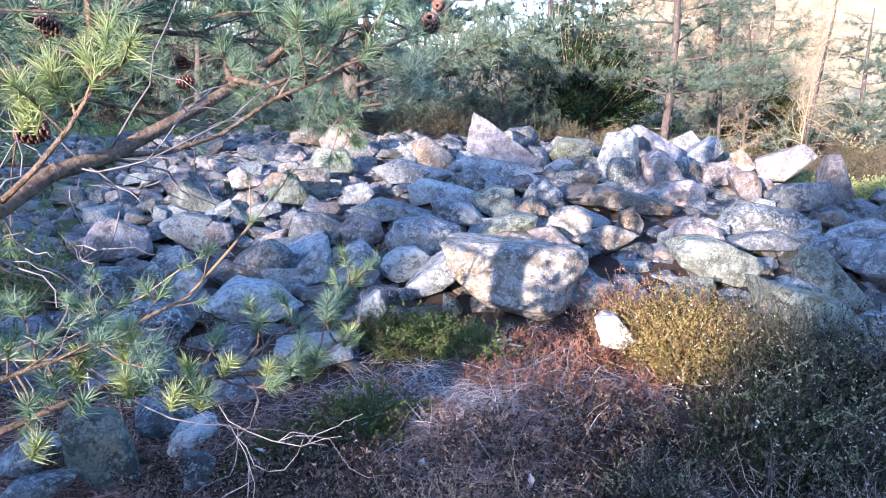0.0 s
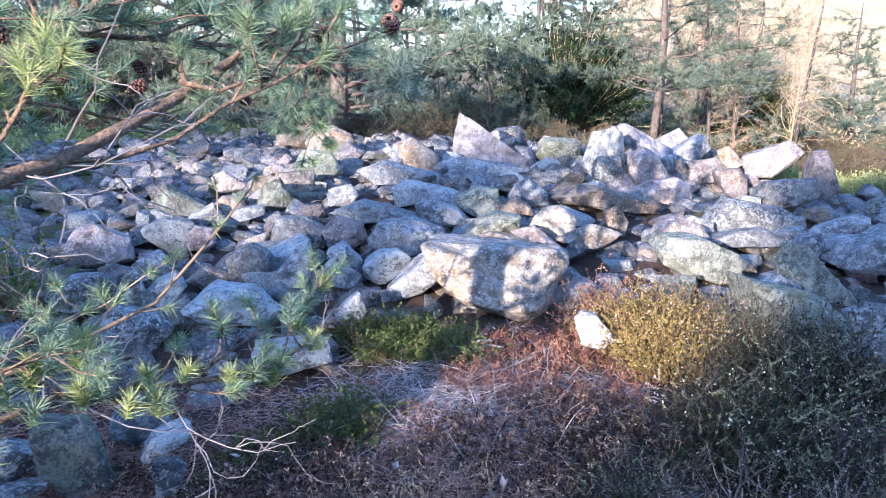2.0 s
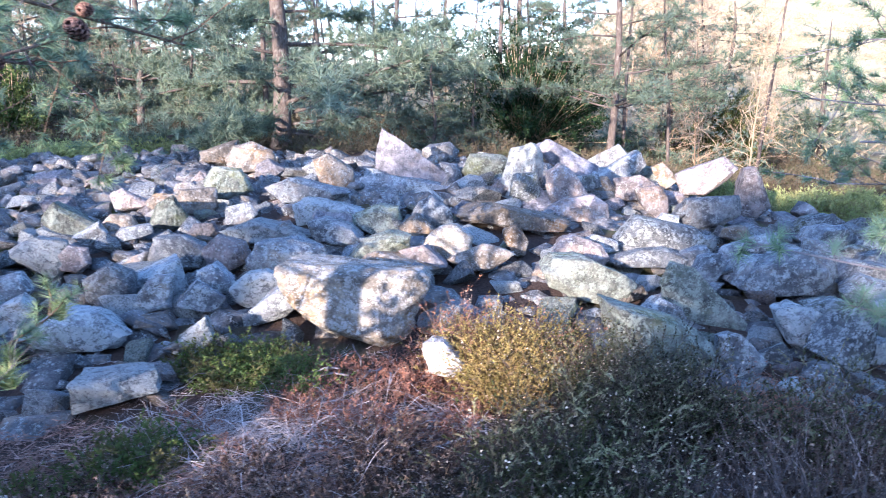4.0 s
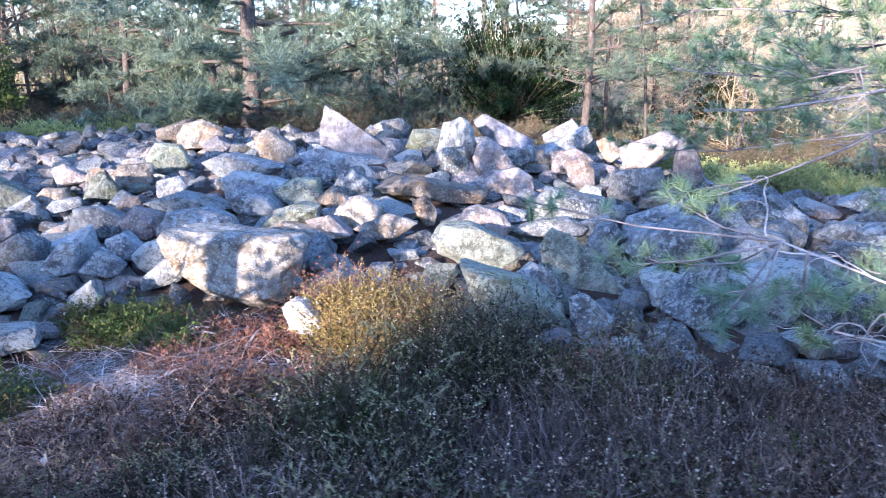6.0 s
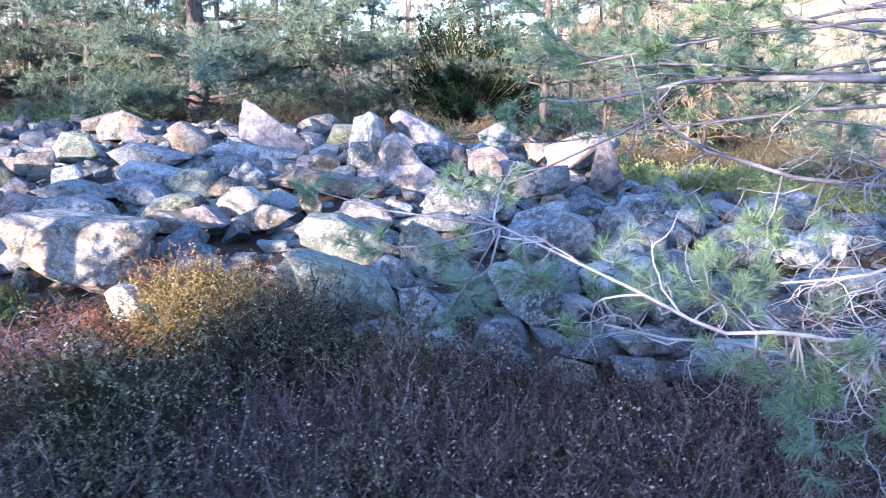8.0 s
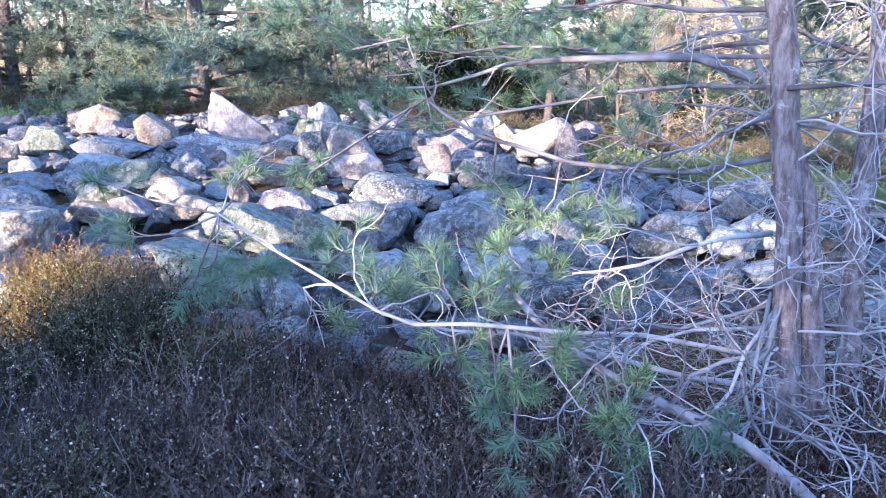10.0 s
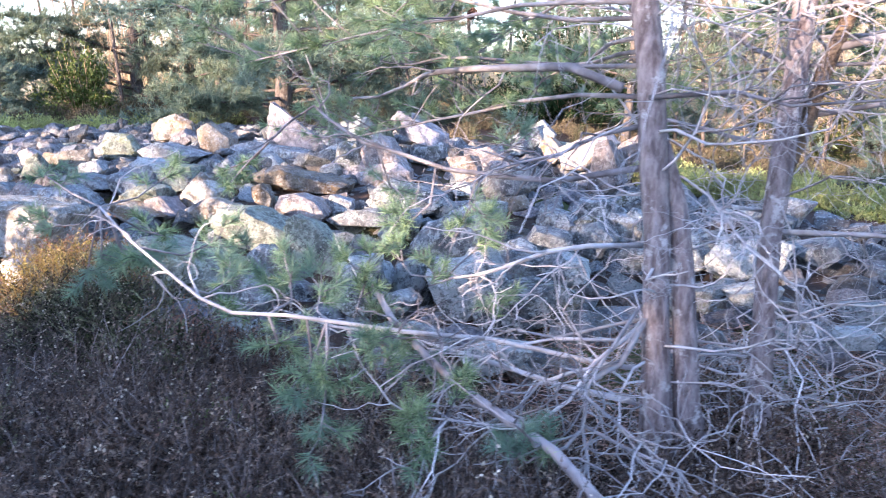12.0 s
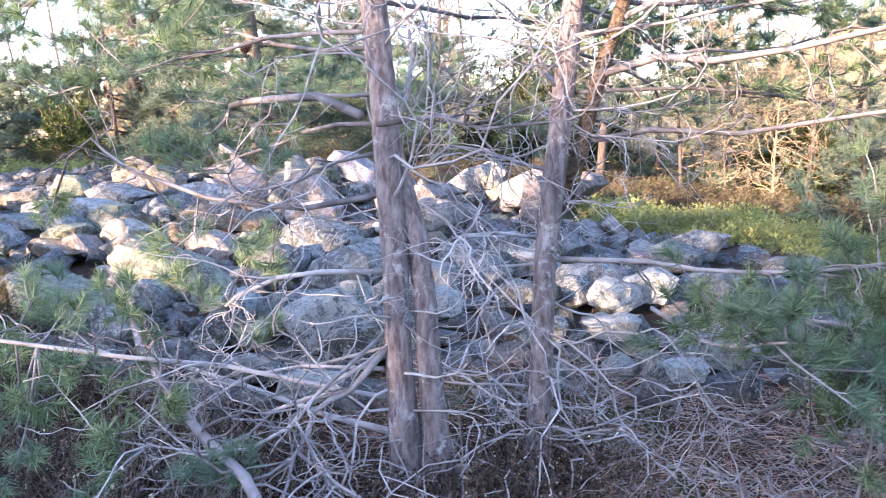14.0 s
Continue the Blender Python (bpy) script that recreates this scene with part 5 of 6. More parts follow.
    tagged(part("dead_twig_mass", bare, TWIG, tree, "thin dead grey twigs", True), kind="stuff")
    part("needles", old, NEEDLE, tree, "long blue-green needles in brushes")
    part("young_needles", young, NEEDLE_NEW, tree, "bright yellow-green young shoots")
    for x, y, z, s, rx, ry in ((-0.83, 1.44, 1.55, 1.16, 70, 25), (-0.69, 1.32, 1.46, 0.74, 40, 50), (-0.77, 1.75, 1.53, 0.81, 130, 25), (-0.65, 1.76, 1.59, 0.81, 70, 0), (-0.67, 1.79, 1.48, 0.90, 40, 0), (-0.59, 1.57, 1.44, 0.92, 130, 50), (-0.69, 1.42, 1.46, 0.68, 100, 0), (-0.75, 1.19, 1.35, 1.33, 100, 25), (-0.33, 1.68, 1.47, 1.34, 100, 25), (-0.41, 1.82, 1.40, 0.79, 70, 0), (-0.20, 1.81, 1.57, 1.22, 100, 0), (-0.17, 1.80, 1.52, 1.09, 40, 50), (-0.21, 1.84, 1.48, 0.72, 100, 25), (-0.03, 1.92, 1.60, 1.48, 70, 0), (-0.01, 1.93, 1.65, 1.01, 100, 25)):
        cone(tree, x, y, z, s, rx, ry)


near_pine_left()


def near_pines_right():
    rng = random.Random(47)
    tree = tagged(new("pine_tree"), "Scots pine with twin grey trunk and dead lower twigs", "pine tree", "pine trees")
    a = [Vector(p) for p in ((4.55, 2.56, 0.00), (4.53, 2.56, 0.19), (4.52, 2.56, 0.37), (4.51, 2.57, 0.52), (4.50, 2.59, 0.80), (4.47, 2.63, 1.07), (4.45, 2.65, 1.34), (4.41, 2.69, 1.61), (4.37, 2.77, 1.97), (4.32, 2.86, 2.55), (4.25, 3.00, 3.65), (4.20, 3.10, 5.25))]
    g = Geo()
    g.tube(a, [0.08, 0.056, 0.048, 0.044, 0.043, 0.047, 0.045, 0.044, 0.045, 0.043, 0.04, 0.02], 16)
    part("trunk", g, BARK, tree, "flaking grey-pink bark", True)
    g = Geo()
    b = [(4.67, 2.58, 0.00), (4.63, 2.59, 0.21), (4.61, 2.60, 0.44), (4.59, 2.62, 0.66), (4.56, 2.64, 0.88), (4.51, 2.66, 1.05), (4.47, 2.67, 1.21)]
    g.tube(b, [0.066, 0.046, 0.041, 0.039, 0.036, 0.03, 0.018], 14)
    part("trunk", g, BARK, tree, "second stem fused to the first", True)
    needles = Geo()
    bare = [
        ([(4.36, 2.66, 1.28), (4.18, 2.70, 1.35), (3.98, 2.78, 1.35), (3.80, 2.88, 1.35), (3.61, 3.00, 1.34), (3.51, 3.14, 1.33), (3.35, 3.31, 1.28), (3.15, 3.49, 1.23), (2.93, 3.70, 1.22)], 0.017, 0.005),
        ([(4.44, 2.64, 1.02), (4.16, 2.61, 0.97), (3.96, 2.61, 0.98), (3.77, 2.60, 1.00), (3.57, 2.60, 1.06), (3.45, 2.60, 1.09), (3.32, 2.60, 1.17), (3.26, 2.60, 1.22), (3.14, 2.60, 1.15)], 0.011, 0.004),
        ([(4.45, 2.62, 0.76), (4.29, 2.47, 0.78), (4.17, 2.40, 0.77), (3.99, 2.42, 0.69), (3.89, 2.52, 0.64), (3.73, 2.70, 0.57)], 0.010, 0.004),
        ([(4.46, 2.56, 0.34), (4.34, 2.50, 0.37), (4.00, 2.33, 0.48), (3.75, 2.16, 0.54), (3.63, 2.02, 0.60), (3.48, 1.93, 0.64), (3.33, 1.88, 0.65), (3.23, 1.87, 0.69), (3.08, 1.91, 0.76), (2.90, 1.98, 0.83), (2.70, 2.10, 0.90)], 0.0095, 0.003),
        ([(4.44, 2.66, 1.18), (4.43, 2.89, 1.33), (4.38, 3.09, 1.50), (4.32, 3.20, 1.64), (4.2, 3.3, 1.85)], 0.012, 0.006),
        ([(4.44, 2.64, 1.16), (4.30, 2.58, 1.13), (4.18, 2.54, 1.07), (4.05, 2.52, 1.04), (3.92, 2.50, 1.08)], 0.008, 0.003),
        ([(4.46, 2.60, 0.20), (4.20, 2.62, 0.22), (3.90, 2.60, 0.30), (3.60, 2.56, 0.38), (3.35, 2.52, 0.40), (3.10, 2.50, 0.46)], 0.013, 0.004),
        ([(4.49, 2.58, 0.54), (4.43, 2.45, 0.44), (4.41, 2.40, 0.41), (4.36, 2.36, 0.39), (4.32, 2.33, 0.36), (4.32, 2.28, 0.31), (4.32, 2.20, 0.27), (4.28, 2.12, 0.24), (4.20, 2.05, 0.23)], 0.012, 0.004),
        ([(4.41, 2.40, 0.41), (4.27, 2.38, 0.38), (4.16, 2.34, 0.34), (4.11, 2.28, 0.28), (4.03, 2.20, 0.25), (3.85, 2.10, 0.24)], 0.008, 0.003),
        ([(4.32, 2.22, 0.27), (4.45, 2.15, 0.25), (4.53, 2.10, 0.25), (4.62, 2.05, 0.25)], 0.006, 0.003),
        ([(4.32, 2.20, 0.27), (4.35, 2.10, 0.22), (4.33, 2.00, 0.13)], 0.006, 0.004),
        ([(4.46, 2.56, 0.44), (4.19, 2.48, 0.45), (4.04, 2.44, 0.42), (3.90, 2.38, 0.35), (3.79, 2.30, 0.27)], 0.007, 0.003),
        ([(4.46, 2.62, 0.50), (4.17, 2.60, 0.41), (4.01, 2.62, 0.42), (3.83, 2.60, 0.34), (3.71, 2.55, 0.31)], 0.007, 0.003),
        ([(4.47, 2.56, 0.50), (4.33, 2.36, 0.42), (4.27, 2.26, 0.33), (4.19, 2.16, 0.29), (4.06, 2.08, 0.30), (3.95, 2.00, 0.34)], 0.008, 0.003),
        ([(4.46, 2.58, 0.56), (4.35, 2.30, 0.43), (4.32, 2.22, 0.37), (4.45, 2.10, 0.33), (4.57, 2.02, 0.28)], 0.007, 0.003),
        ([(4.45, 2.60, 1.25), (4.7, 2.5, 1.27), (4.85, 2.45, 1.23), (5.1, 2.4, 1.25)], 0.009, 0.003),
    ]
    for pts, r0, r1 in bare:
        g = Geo()
        v = [Vector(p) for p in pts]
        g.tube(v, taper(r0, r1, len(v)), 8)
        for k in range(8):
            q, ax = along(v, rng.uniform(0.2, 1.0))
            dead_twig(g, rng, q, ax + Vector((rng.gauss(0, 0.5), rng.gauss(0, 0.5), rng.gauss(0, 0.45))), rng.uniform(0.2, 0.5), 0.0038, 1, 0.05)
        # limbs that start below 0.9 m take the twig colour with painted light
        part("bare_limb", g, TWIG_LIT if v[0].z < 0.9 else TWIG, tree, "bare grey limb", True)
    # green brushes on short twigs off the nearest limb
    lines = [[Vector(p) for p in pts] for pts, r0, r1 in bare]
    for tip in [(1.95, 2.6, 0.94), (2.26, 2.3, 0.77), (2.56, 2.15, 0.63), (2.59, 2.2, 0.68), (2.78, 2.15, 0.7), (2.82, 2.2, 0.71), (3.07, 2.2, 0.78), (3.19, 2.1, 0.68), (3.35, 2.2, 0.7), (3.46, 2.2, 0.65), (3.64, 2.5, 0.8), (3.45, 2.9, 0.86), (3.56, 2.0, 0.48), (3.76, 2.1, 0.41), (3.95, 2.1, 0.38), (4.16, 2.0, 0.26), (4.22, 2.1, 0.26), (3.9, 1.9, 0.28), (3.41, 2.0, 0.52), (2.52, 2.7, 0.93), (2.56, 2.6, 0.69)] + [(3.12, 2.5, 0.57), (3.26, 2.6, 0.62), (3.51, 2.5, 0.51), (3.74, 2.3, 0.42), (3.96, 2.6, 0.49), (3.74, 2.9, 0.76), (3.87, 2.9, 0.71), (3.52, 2.7, 0.67), (3.21, 2.4, 0.57), (2.70, 2.9, 0.89), (2.79, 2.8, 0.65), (2.63, 2.95, 0.92), (3.73, 2.6, 0.61), (3.02, 2.4, 0.46), (3.59, 1.95, 0.49), (3.72, 2.0, 0.55), (3.61, 1.85, 0.30), (3.89, 1.95, 0.34), (3.55, 2.4, 0.68), (3.9, 2.6, 0.83), (3.98, 2.7, 1.1), (3.55, 1.9, 0.45)]:
        tip = Vector(tip)
        foot = min((along(v, f / 30)[0] for v in lines for f in range(9, 31)), key=lambda q: (q - tip).length)
        mid = foot.lerp(tip, 0.5) + Vector((rng.gauss(0, 0.03), rng.gauss(0, 0.03), -0.03))
        leafy_limb(rng, [foot, foot.lerp(mid, 0.5), mid, mid.lerp(tip, 0.6), tip], 0.0042, 0.0022, tree, TWIG, needles, 4, 0.10, 2, 46, 0.062, 0.0036, 0.6, "spray", 0.15)
    for p, d, ln in (((4.39, 2.74, 1.80), (-1.0, 0.3, 0.05), 1.7), ((4.37, 2.77, 2.00), (-1.0, -0.15, 0.0), 1.6), ((4.36, 2.79, 2.15), (-0.8, 0.7, 0.0), 1.7), ((4.37, 2.77, 2.05), (-0.6, -0.7, 0.02), 1.2), ((4.34, 2.79, 2.25), (0.5, 0.8, 0.0), 1.6), ((4.34, 2.79, 1.85), (-0.9, 0.8, 0.05), 2.0), ((4.43, 2.67, 1.50), (-1.0, 0.45, 0.05), 1.9), ((4.43, 2.67, 1.55), (-1.0, 0.15, 0.08), 1.5), ((4.41, 2.69, 1.65), (-0.7, 1.0, 0.05), 1.8), ((4.39, 2.71, 1.75), (-1.0, -0.3, 0.0), 1.3), ((4.45, 2.67, 1.35), (-1.0, 0.9, 0.03), 2.2), ((4.45, 2.67, 1.25), (-1.0, 0.5, 0.06), 2.0), ((4.43, 2.69, 1.45), (-0.8, 1.3, 0.04), 2.4), ((4.43, 2.69, 1.40), (-0.4, 1.2, 0.05), 2.2), ((4.39, 2.74, 1.80), (0.6, 1.0, 0.05), 1.6), ((4.41, 2.69, 1.65), (0.3, 1.0, 0.02), 1.8), ((4.37, 2.77, 1.95), (0.9, 0.7, 0.0), 1.5)):
        leafy_limb(rng, bend(rng, p, d, ln, 7, 0.05, 0.28), 0.009, 0.003, tree, TWIG, needles, 20, 0.36, 3, 70, 0.062, 0.0034, 0.4)
    g = Geo()
    for k in range(38):
        q, ax = along(a[1:9], rng.random() ** 1.2)
        ang = rng.uniform(0, 6.283)
        dead_twig(g, rng, q, (math.cos(ang), math.sin(ang), rng.uniform(-0.3, 0.25)), rng.uniform(0.3, 0.85), rng.uniform(0.003, 0.006))
    for k in range(9):
        q, ax = along(a[5:10], rng.random())
        ang = rng.uniform(0, 6.283)
        dead_twig(g, rng, q, (math.cos(ang), math.sin(ang), rng.uniform(-0.1, 0.35)), rng.uniform(0.6, 1.1), rng.uniform(0.004, 0.006), 2, 0.06)
    tagged(part("dead_twig_mass", g, TWIG_LIT, tree, "tangle of dead grey twigs", True), kind="stuff")
    part("needles", needles, NEEDLE, tree, "green needle brushes at the limb ends")
    cone(tree, 3.48, 2.74, 1.67, 1.1, 130, 0)
    cone(tree, 3.79, 2.87, 1.55, 1.0, 150, 30)

    tree = tagged(new("pine_tree"), "forked Scots pine with many bare grey lower limbs", "pine tree", "pine trees")
    b = [Vector(p) for p in ((4.91, 2.93, -0.07), (4.90, 2.95, 0.01), (4.90, 2.98, 0.21), (4.90, 3.02, 0.47), (4.90, 3.06, 0.72), (4.92, 3.09, 0.98), (4.94, 3.13, 1.22), (4.96, 3.18, 1.51), (4.98, 3.24, 1.77), (4.99, 3.38, 2.32), (4.99, 3.76, 3.45), (4.99, 3.86, 5.05))]
    g = Geo()
    g.tube(b, [0.08, 0.056, 0.046, 0.042, 0.041, 0.044, 0.041, 0.043, 0.041, 0.039, 0.035, 0.02], 16)
    part("trunk", g, BARK, tree, smooth=True)
    g = Geo()
    g.tube([(4.94, 3.21, 0.91), (5.00, 3.20, 1.13), (5.05, 3.20, 1.33), (5.10, 3.19, 1.49), (5.14, 3.17, 1.60), (5.20, 3.18, 1.84), (5.26, 3.15, 2.45), (5.30, 3.09, 3.45)], [0.03, 0.032, 0.029, 0.027, 0.025, 0.023, 0.02, 0.01], 10)
    part("fork", g, BARK_LIMB, tree, "brown forking stem", True)
    needles = Geo()
    bare = [
        ([(4.92, 3.14, 0.73), (5.09, 3.10, 0.74), (5.26, 3.11, 0.74), (5.44, 3.05, 0.73), (5.59, 2.99, 0.74), (5.78, 2.94, 0.76), (6.14, 2.90, 0.83)], 0.012, 0.005),
        ([(5.06, 3.20, 1.41), (5.28, 3.13, 1.46), (5.46, 3.14, 1.44), (5.72, 3.16, 1.47), (6.15, 3.10, 1.55)], 0.016, 0.008),
        ([(5.02, 3.20, 1.17), (5.26, 3.25, 1.21), (5.56, 3.28, 1.19), (5.96, 3.31, 1.25), (6.36, 3.29, 1.30)], 0.012, 0.006),
        ([(4.94, 3.26, 1.05), (4.77, 3.37, 1.07), (4.52, 3.53, 1.13), (4.28, 3.70, 1.15)], 0.011, 0.004),
        ([(4.93, 3.16, 0.80), (4.75, 2.97, 0.85), (4.69, 2.77, 0.87), (4.72, 2.57, 0.89)], 0.008, 0.003),
        ([(4.96, 3.31, 1.35), (4.82, 3.52, 1.43), (4.69, 3.88, 1.55), (4.51, 4.19, 1.65)], 0.012, 0.005),
        ([(5.14, 3.17, 1.60), (5.31, 3.16, 1.67), (5.46, 3.23, 1.80), (5.67, 3.32, 1.90)], 0.012, 0.005),
    ]
    for pts, r0, r1 in bare:
        g = Geo()
        v = [Vector(p) for p in pts]
        g.tube(v, taper(r0, r1, len(v)), 8)
        for k in range(9):
            q, ax = along(v, rng.uniform(0.15, 1.0))
            dead_twig(g, rng, q, ax + Vector((rng.gauss(0, 0.6), rng.gauss(0, 0.6), rng.gauss(-0.1, 0.45))), rng.uniform(0.2, 0.5), 0.0042, 1, 0.08)
        part("bare_limb", g, TWIG_LIT if v[0].z < 0.9 else TWIG, tree, "bare grey limb", True)
    for p, d, ln in (((5.72, 3.16, 1.47), (0.8, 0.1, 0.1), 0.9), ((4.98, 3.56, 2.15), (-0.6, 0.8, 0.0), 1.5), ((4.98, 3.56, 2.05), (0.9, 0.5, 0.0), 1.6), ((4.97, 3.46, 1.90), (0.2, -1.0, 0.05), 1.0), ((5.26, 3.15, 2.05), (1.0, -0.2, 0.0), 1.3), ((5.74, 2.92, 0.77), (0.6, 0.3, -0.05), 0.7), ((5.63, 2.73, 0.35), (0.6, 0.2, 0.2), 0.6), ((5.99, 2.81, 0.20), (-0.1, 0.2, 1.0), 0.7), ((6.08, 2.70, 0.15), (0.2, 0.1, 1.0), 0.8), ((5.82, 2.46, 0.10), (0.2, 0.2, 0.6), 0.5), ((4.97, 3.36, 1.95), (0.3, 0.9, 0.0), 1.4), ((4.96, 3.18, 1.50), (0.3, 1.0, 0.03), 2.2), ((4.96, 3.18, 1.45), (0.9, 0.7, 0.05), 2.0), ((4.95, 3.16, 1.35), (-0.2, 1.0, 0.06), 2.0), ((4.96, 3.16, 1.35), (1.0, 0.2, 0.08), 1.5), ((4.96, 3.16, 1.55), (0.7, -0.2, 0.05), 1.2), ((5.3, 2.9, 0.62), (0.5, -0.9, -0.05), 0.9), ((5.4, 3.0, 0.66), (0.8, -0.5, -0.05), 0.8), ((5.5, 2.9, 0.6), (0.7, -0.7, -0.15), 0.7)):
        leafy_limb(rng, bend(rng, p, d, ln, 7, 0.03, 0.30), 0.008, 0.003, tree, TWIG, needles, 16, 0.32, 3, 70, 0.062, 0.0034, 0.35)
    high = random.Random(57)
    for p, d, ln in (((4.97, 3.22, 1.62), (-0.1, 1.0, -0.08), 1.3), ((4.97, 3.22, 1.68), (0.45, 1.0, -0.10), 1.4), ((5.15, 3.18, 1.66), (1.0, 0.8, -0.06), 1.3)):
        leafy_limb(high, bend(high, p, d, ln, 7, 0.03, 0.30), 0.010, 0.004, tree, TWIG, needles, 20, 0.36, 3, 70, 0.062, 0.0034, 0.25)
    g = Geo()
    for k in range(56):
        q, ax = along(b[1:9], rng.random() ** 1.5)
        ang = rng.uniform(0, 6.283)
        dead_twig(g, rng, q, (math.cos(ang), math.sin(ang), rng.uniform(-0.4, 0.2)), rng.uniform(0.35, 1.0), rng.uniform(0.003, 0.0065))
    for k in range(12):
        q, ax = along(b[5:10], rng.random())
        ang = rng.uniform(0, 6.283)
        dead_twig(g, rng, q, (math.cos(ang), math.sin(ang), rng.uniform(-0.1, 0.35)), rng.uniform(0.6, 1.2), rng.uniform(0.004, 0.006), 2, 0.06)
    tagged(part("dead_twig_mass", g, TWIG_LIT, tree, "tangle of dead grey twigs", True), kind="stuff")
    part("needles", needles, NEEDLE, tree, "green needle brushes at the limb ends")

    # a snapped grey branch leaning in the heather, and loose dead brushwood at the trunks' feet
    g = Geo()
    ob = tagged(new("fallen_branch"), "grey barkless dead branch leaning in heather", "branch")
    v = [Vector(p) for p in ((3.56, 2.40, 0.61), (3.66, 2.32, 0.52), (3.82, 2.24, 0.42), (3.97, 2.16, 0.36), (4.11, 2.09, 0.32), (4.26, 2.03, 0.27), (4.38, 1.95, 0.20), (4.49, 1.88, 0.10))]
    g.tube(v, taper(0.011, 0.019, len(v)), 10)
    part("stick", g, TWIG, ob, smooth=True)
    g = Geo()
    for k in range(14):
        q, ax = along(v, rng.uniform(0.0, 0.8))
        dead_twig(g, rng, q, (rng.gauss(0, 1), rng.gauss(0, 1), rng.uniform(0, 0.6)), rng.uniform(0.2, 0.5), 0.0045, 2, 0.05)
    part("twig_mass", g, TWIG, ob, smooth=True)
    ob = tagged(new("brushwood"), "loose heap of dead grey pine twigs", "brushwood", kind="stuff")
    g = Geo()
    for k in range(150):
        x, y = rng.uniform(4.4, 6.8), rng.uniform(2.2, 3.8)
        dead_twig(g, rng, (x, y, land(x, y) + rng.uniform(0.03, 0.3)), (rng.gauss(0, 1), rng.gauss(0, 1), rng.gauss(0.1, 0.3)), rng.uniform(0.2, 0.5), rng.uniform(0.0024, 0.004), 1, 0.04)
    part("twig_mass", g, TWIG_LIT, ob, smooth=True)


near_pines_right()


# ---- background ----
def far_pine(label, seed, height, radius, first, reach, limbs, density, lean=(0, 0), blade=0.11, width=0.012, droop=0.05):
    """A pine seen from some way off: trunk, bent limbs, needles in clumps along the limb ends."""
    rng = random.Random(seed)
    tree = tagged(new("pine_tree"), label, "pine tree", "pine trees")
    g = Geo()
    trunk = [Vector((lean[0] * f * f * height + 0.06 * math.sin(f * 7 + seed), lean[1] * f * height, f * height - 0.1)) for f in (0, 0.08, 0.2, 0.35, 0.5, 0.65, 0.8, 1.0)]
    g.tube(trunk, [radius * k for k in (1.35, 1.05, 0.95, 0.85, 0.72, 0.58, 0.4, 0.12)], 10)
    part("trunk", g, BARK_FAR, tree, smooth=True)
    needles = Geo()
    for k in range(limbs):
        f = first + (0.97 - first) * (k / limbs) ** 1.7
        p, ax = along(trunk, f)
        ang = k * 2.4 + rng.uniform(-0.5, 0.5)
        ln = reach * (1.1 - 0.75 * (f - first) / (1 - first)) * rng.uniform(0.65, 1.15)
        pts = bend(rng, p, (math.cos(ang), math.sin(ang), rng.uniform(-0.05, 0.35)), ln, 7, droop, 0.22)
        wood = Geo()
        wood.tube(pts, taper(radius * 0.22 * ln / reach + 0.005, 0.004, 8), 6)
        for j in range(int(density * ln)):
            q, ax2 = along(pts, rng.uniform(0.25, 1.0))
            d = ax2 * rng.uniform(0.2, 1) + Vector((rng.gauss(0, 0.6), rng.gauss(0, 0.6), rng.gauss(0.15, 0.4)))
            tw = bend(rng, q, d, rng.uniform(0.15, 0.5), 3, 0.0, 0.25)
            wood.tube(tw, [0.005, 0.004, 0.003, 0.002], 3)
            for t in (0.35, 0.7, 1.0):
                e, ax3 = along(tw, t)
                brush(needles, e, ax3 + Vector((rng.gauss(0, 0.4), rng.gauss(0, 0.4), 0.2)), 20, blade, width, rng, 0.10)
        part("limb", wood, BARK_FAR, tree, smooth=True)
    part("crown", needles, NEEDLE_FAR, tree)
    return tree


def bare_tree(label, seed, height, radius, mat, twigs=None):
    rng = random.Random(seed)
    tree = tagged(new("birch_tree"), label, "birch tree", "birch trees")
    g = Geo()
    trunk = bend(rng, (0, 0, -0.1), (rng.gauss(0, 0.06), rng.gauss(0, 0.06), 1), height, 8, 0, 0.08)
    g.tube(trunk, taper(radius, radius * 0.2, 9), 7)
    part("trunk", g, mat, tree, smooth=True)
    g = Geo()
    for k in range(70):
        q, ax = along(trunk, rng.uniform(0.08, 1.0))
        ang = rng.uniform(0, 6.283)
        dead_twig(g, rng, q, (math.cos(ang), math.sin(ang), rng.uniform(0.1, 0.9)), rng.uniform(0.4, 1.2), 0.006, 2, 0.0)
    tagged(part("twig_mass", g, twigs or TWIG_BROWN, tree), kind="stuff")
    return tree


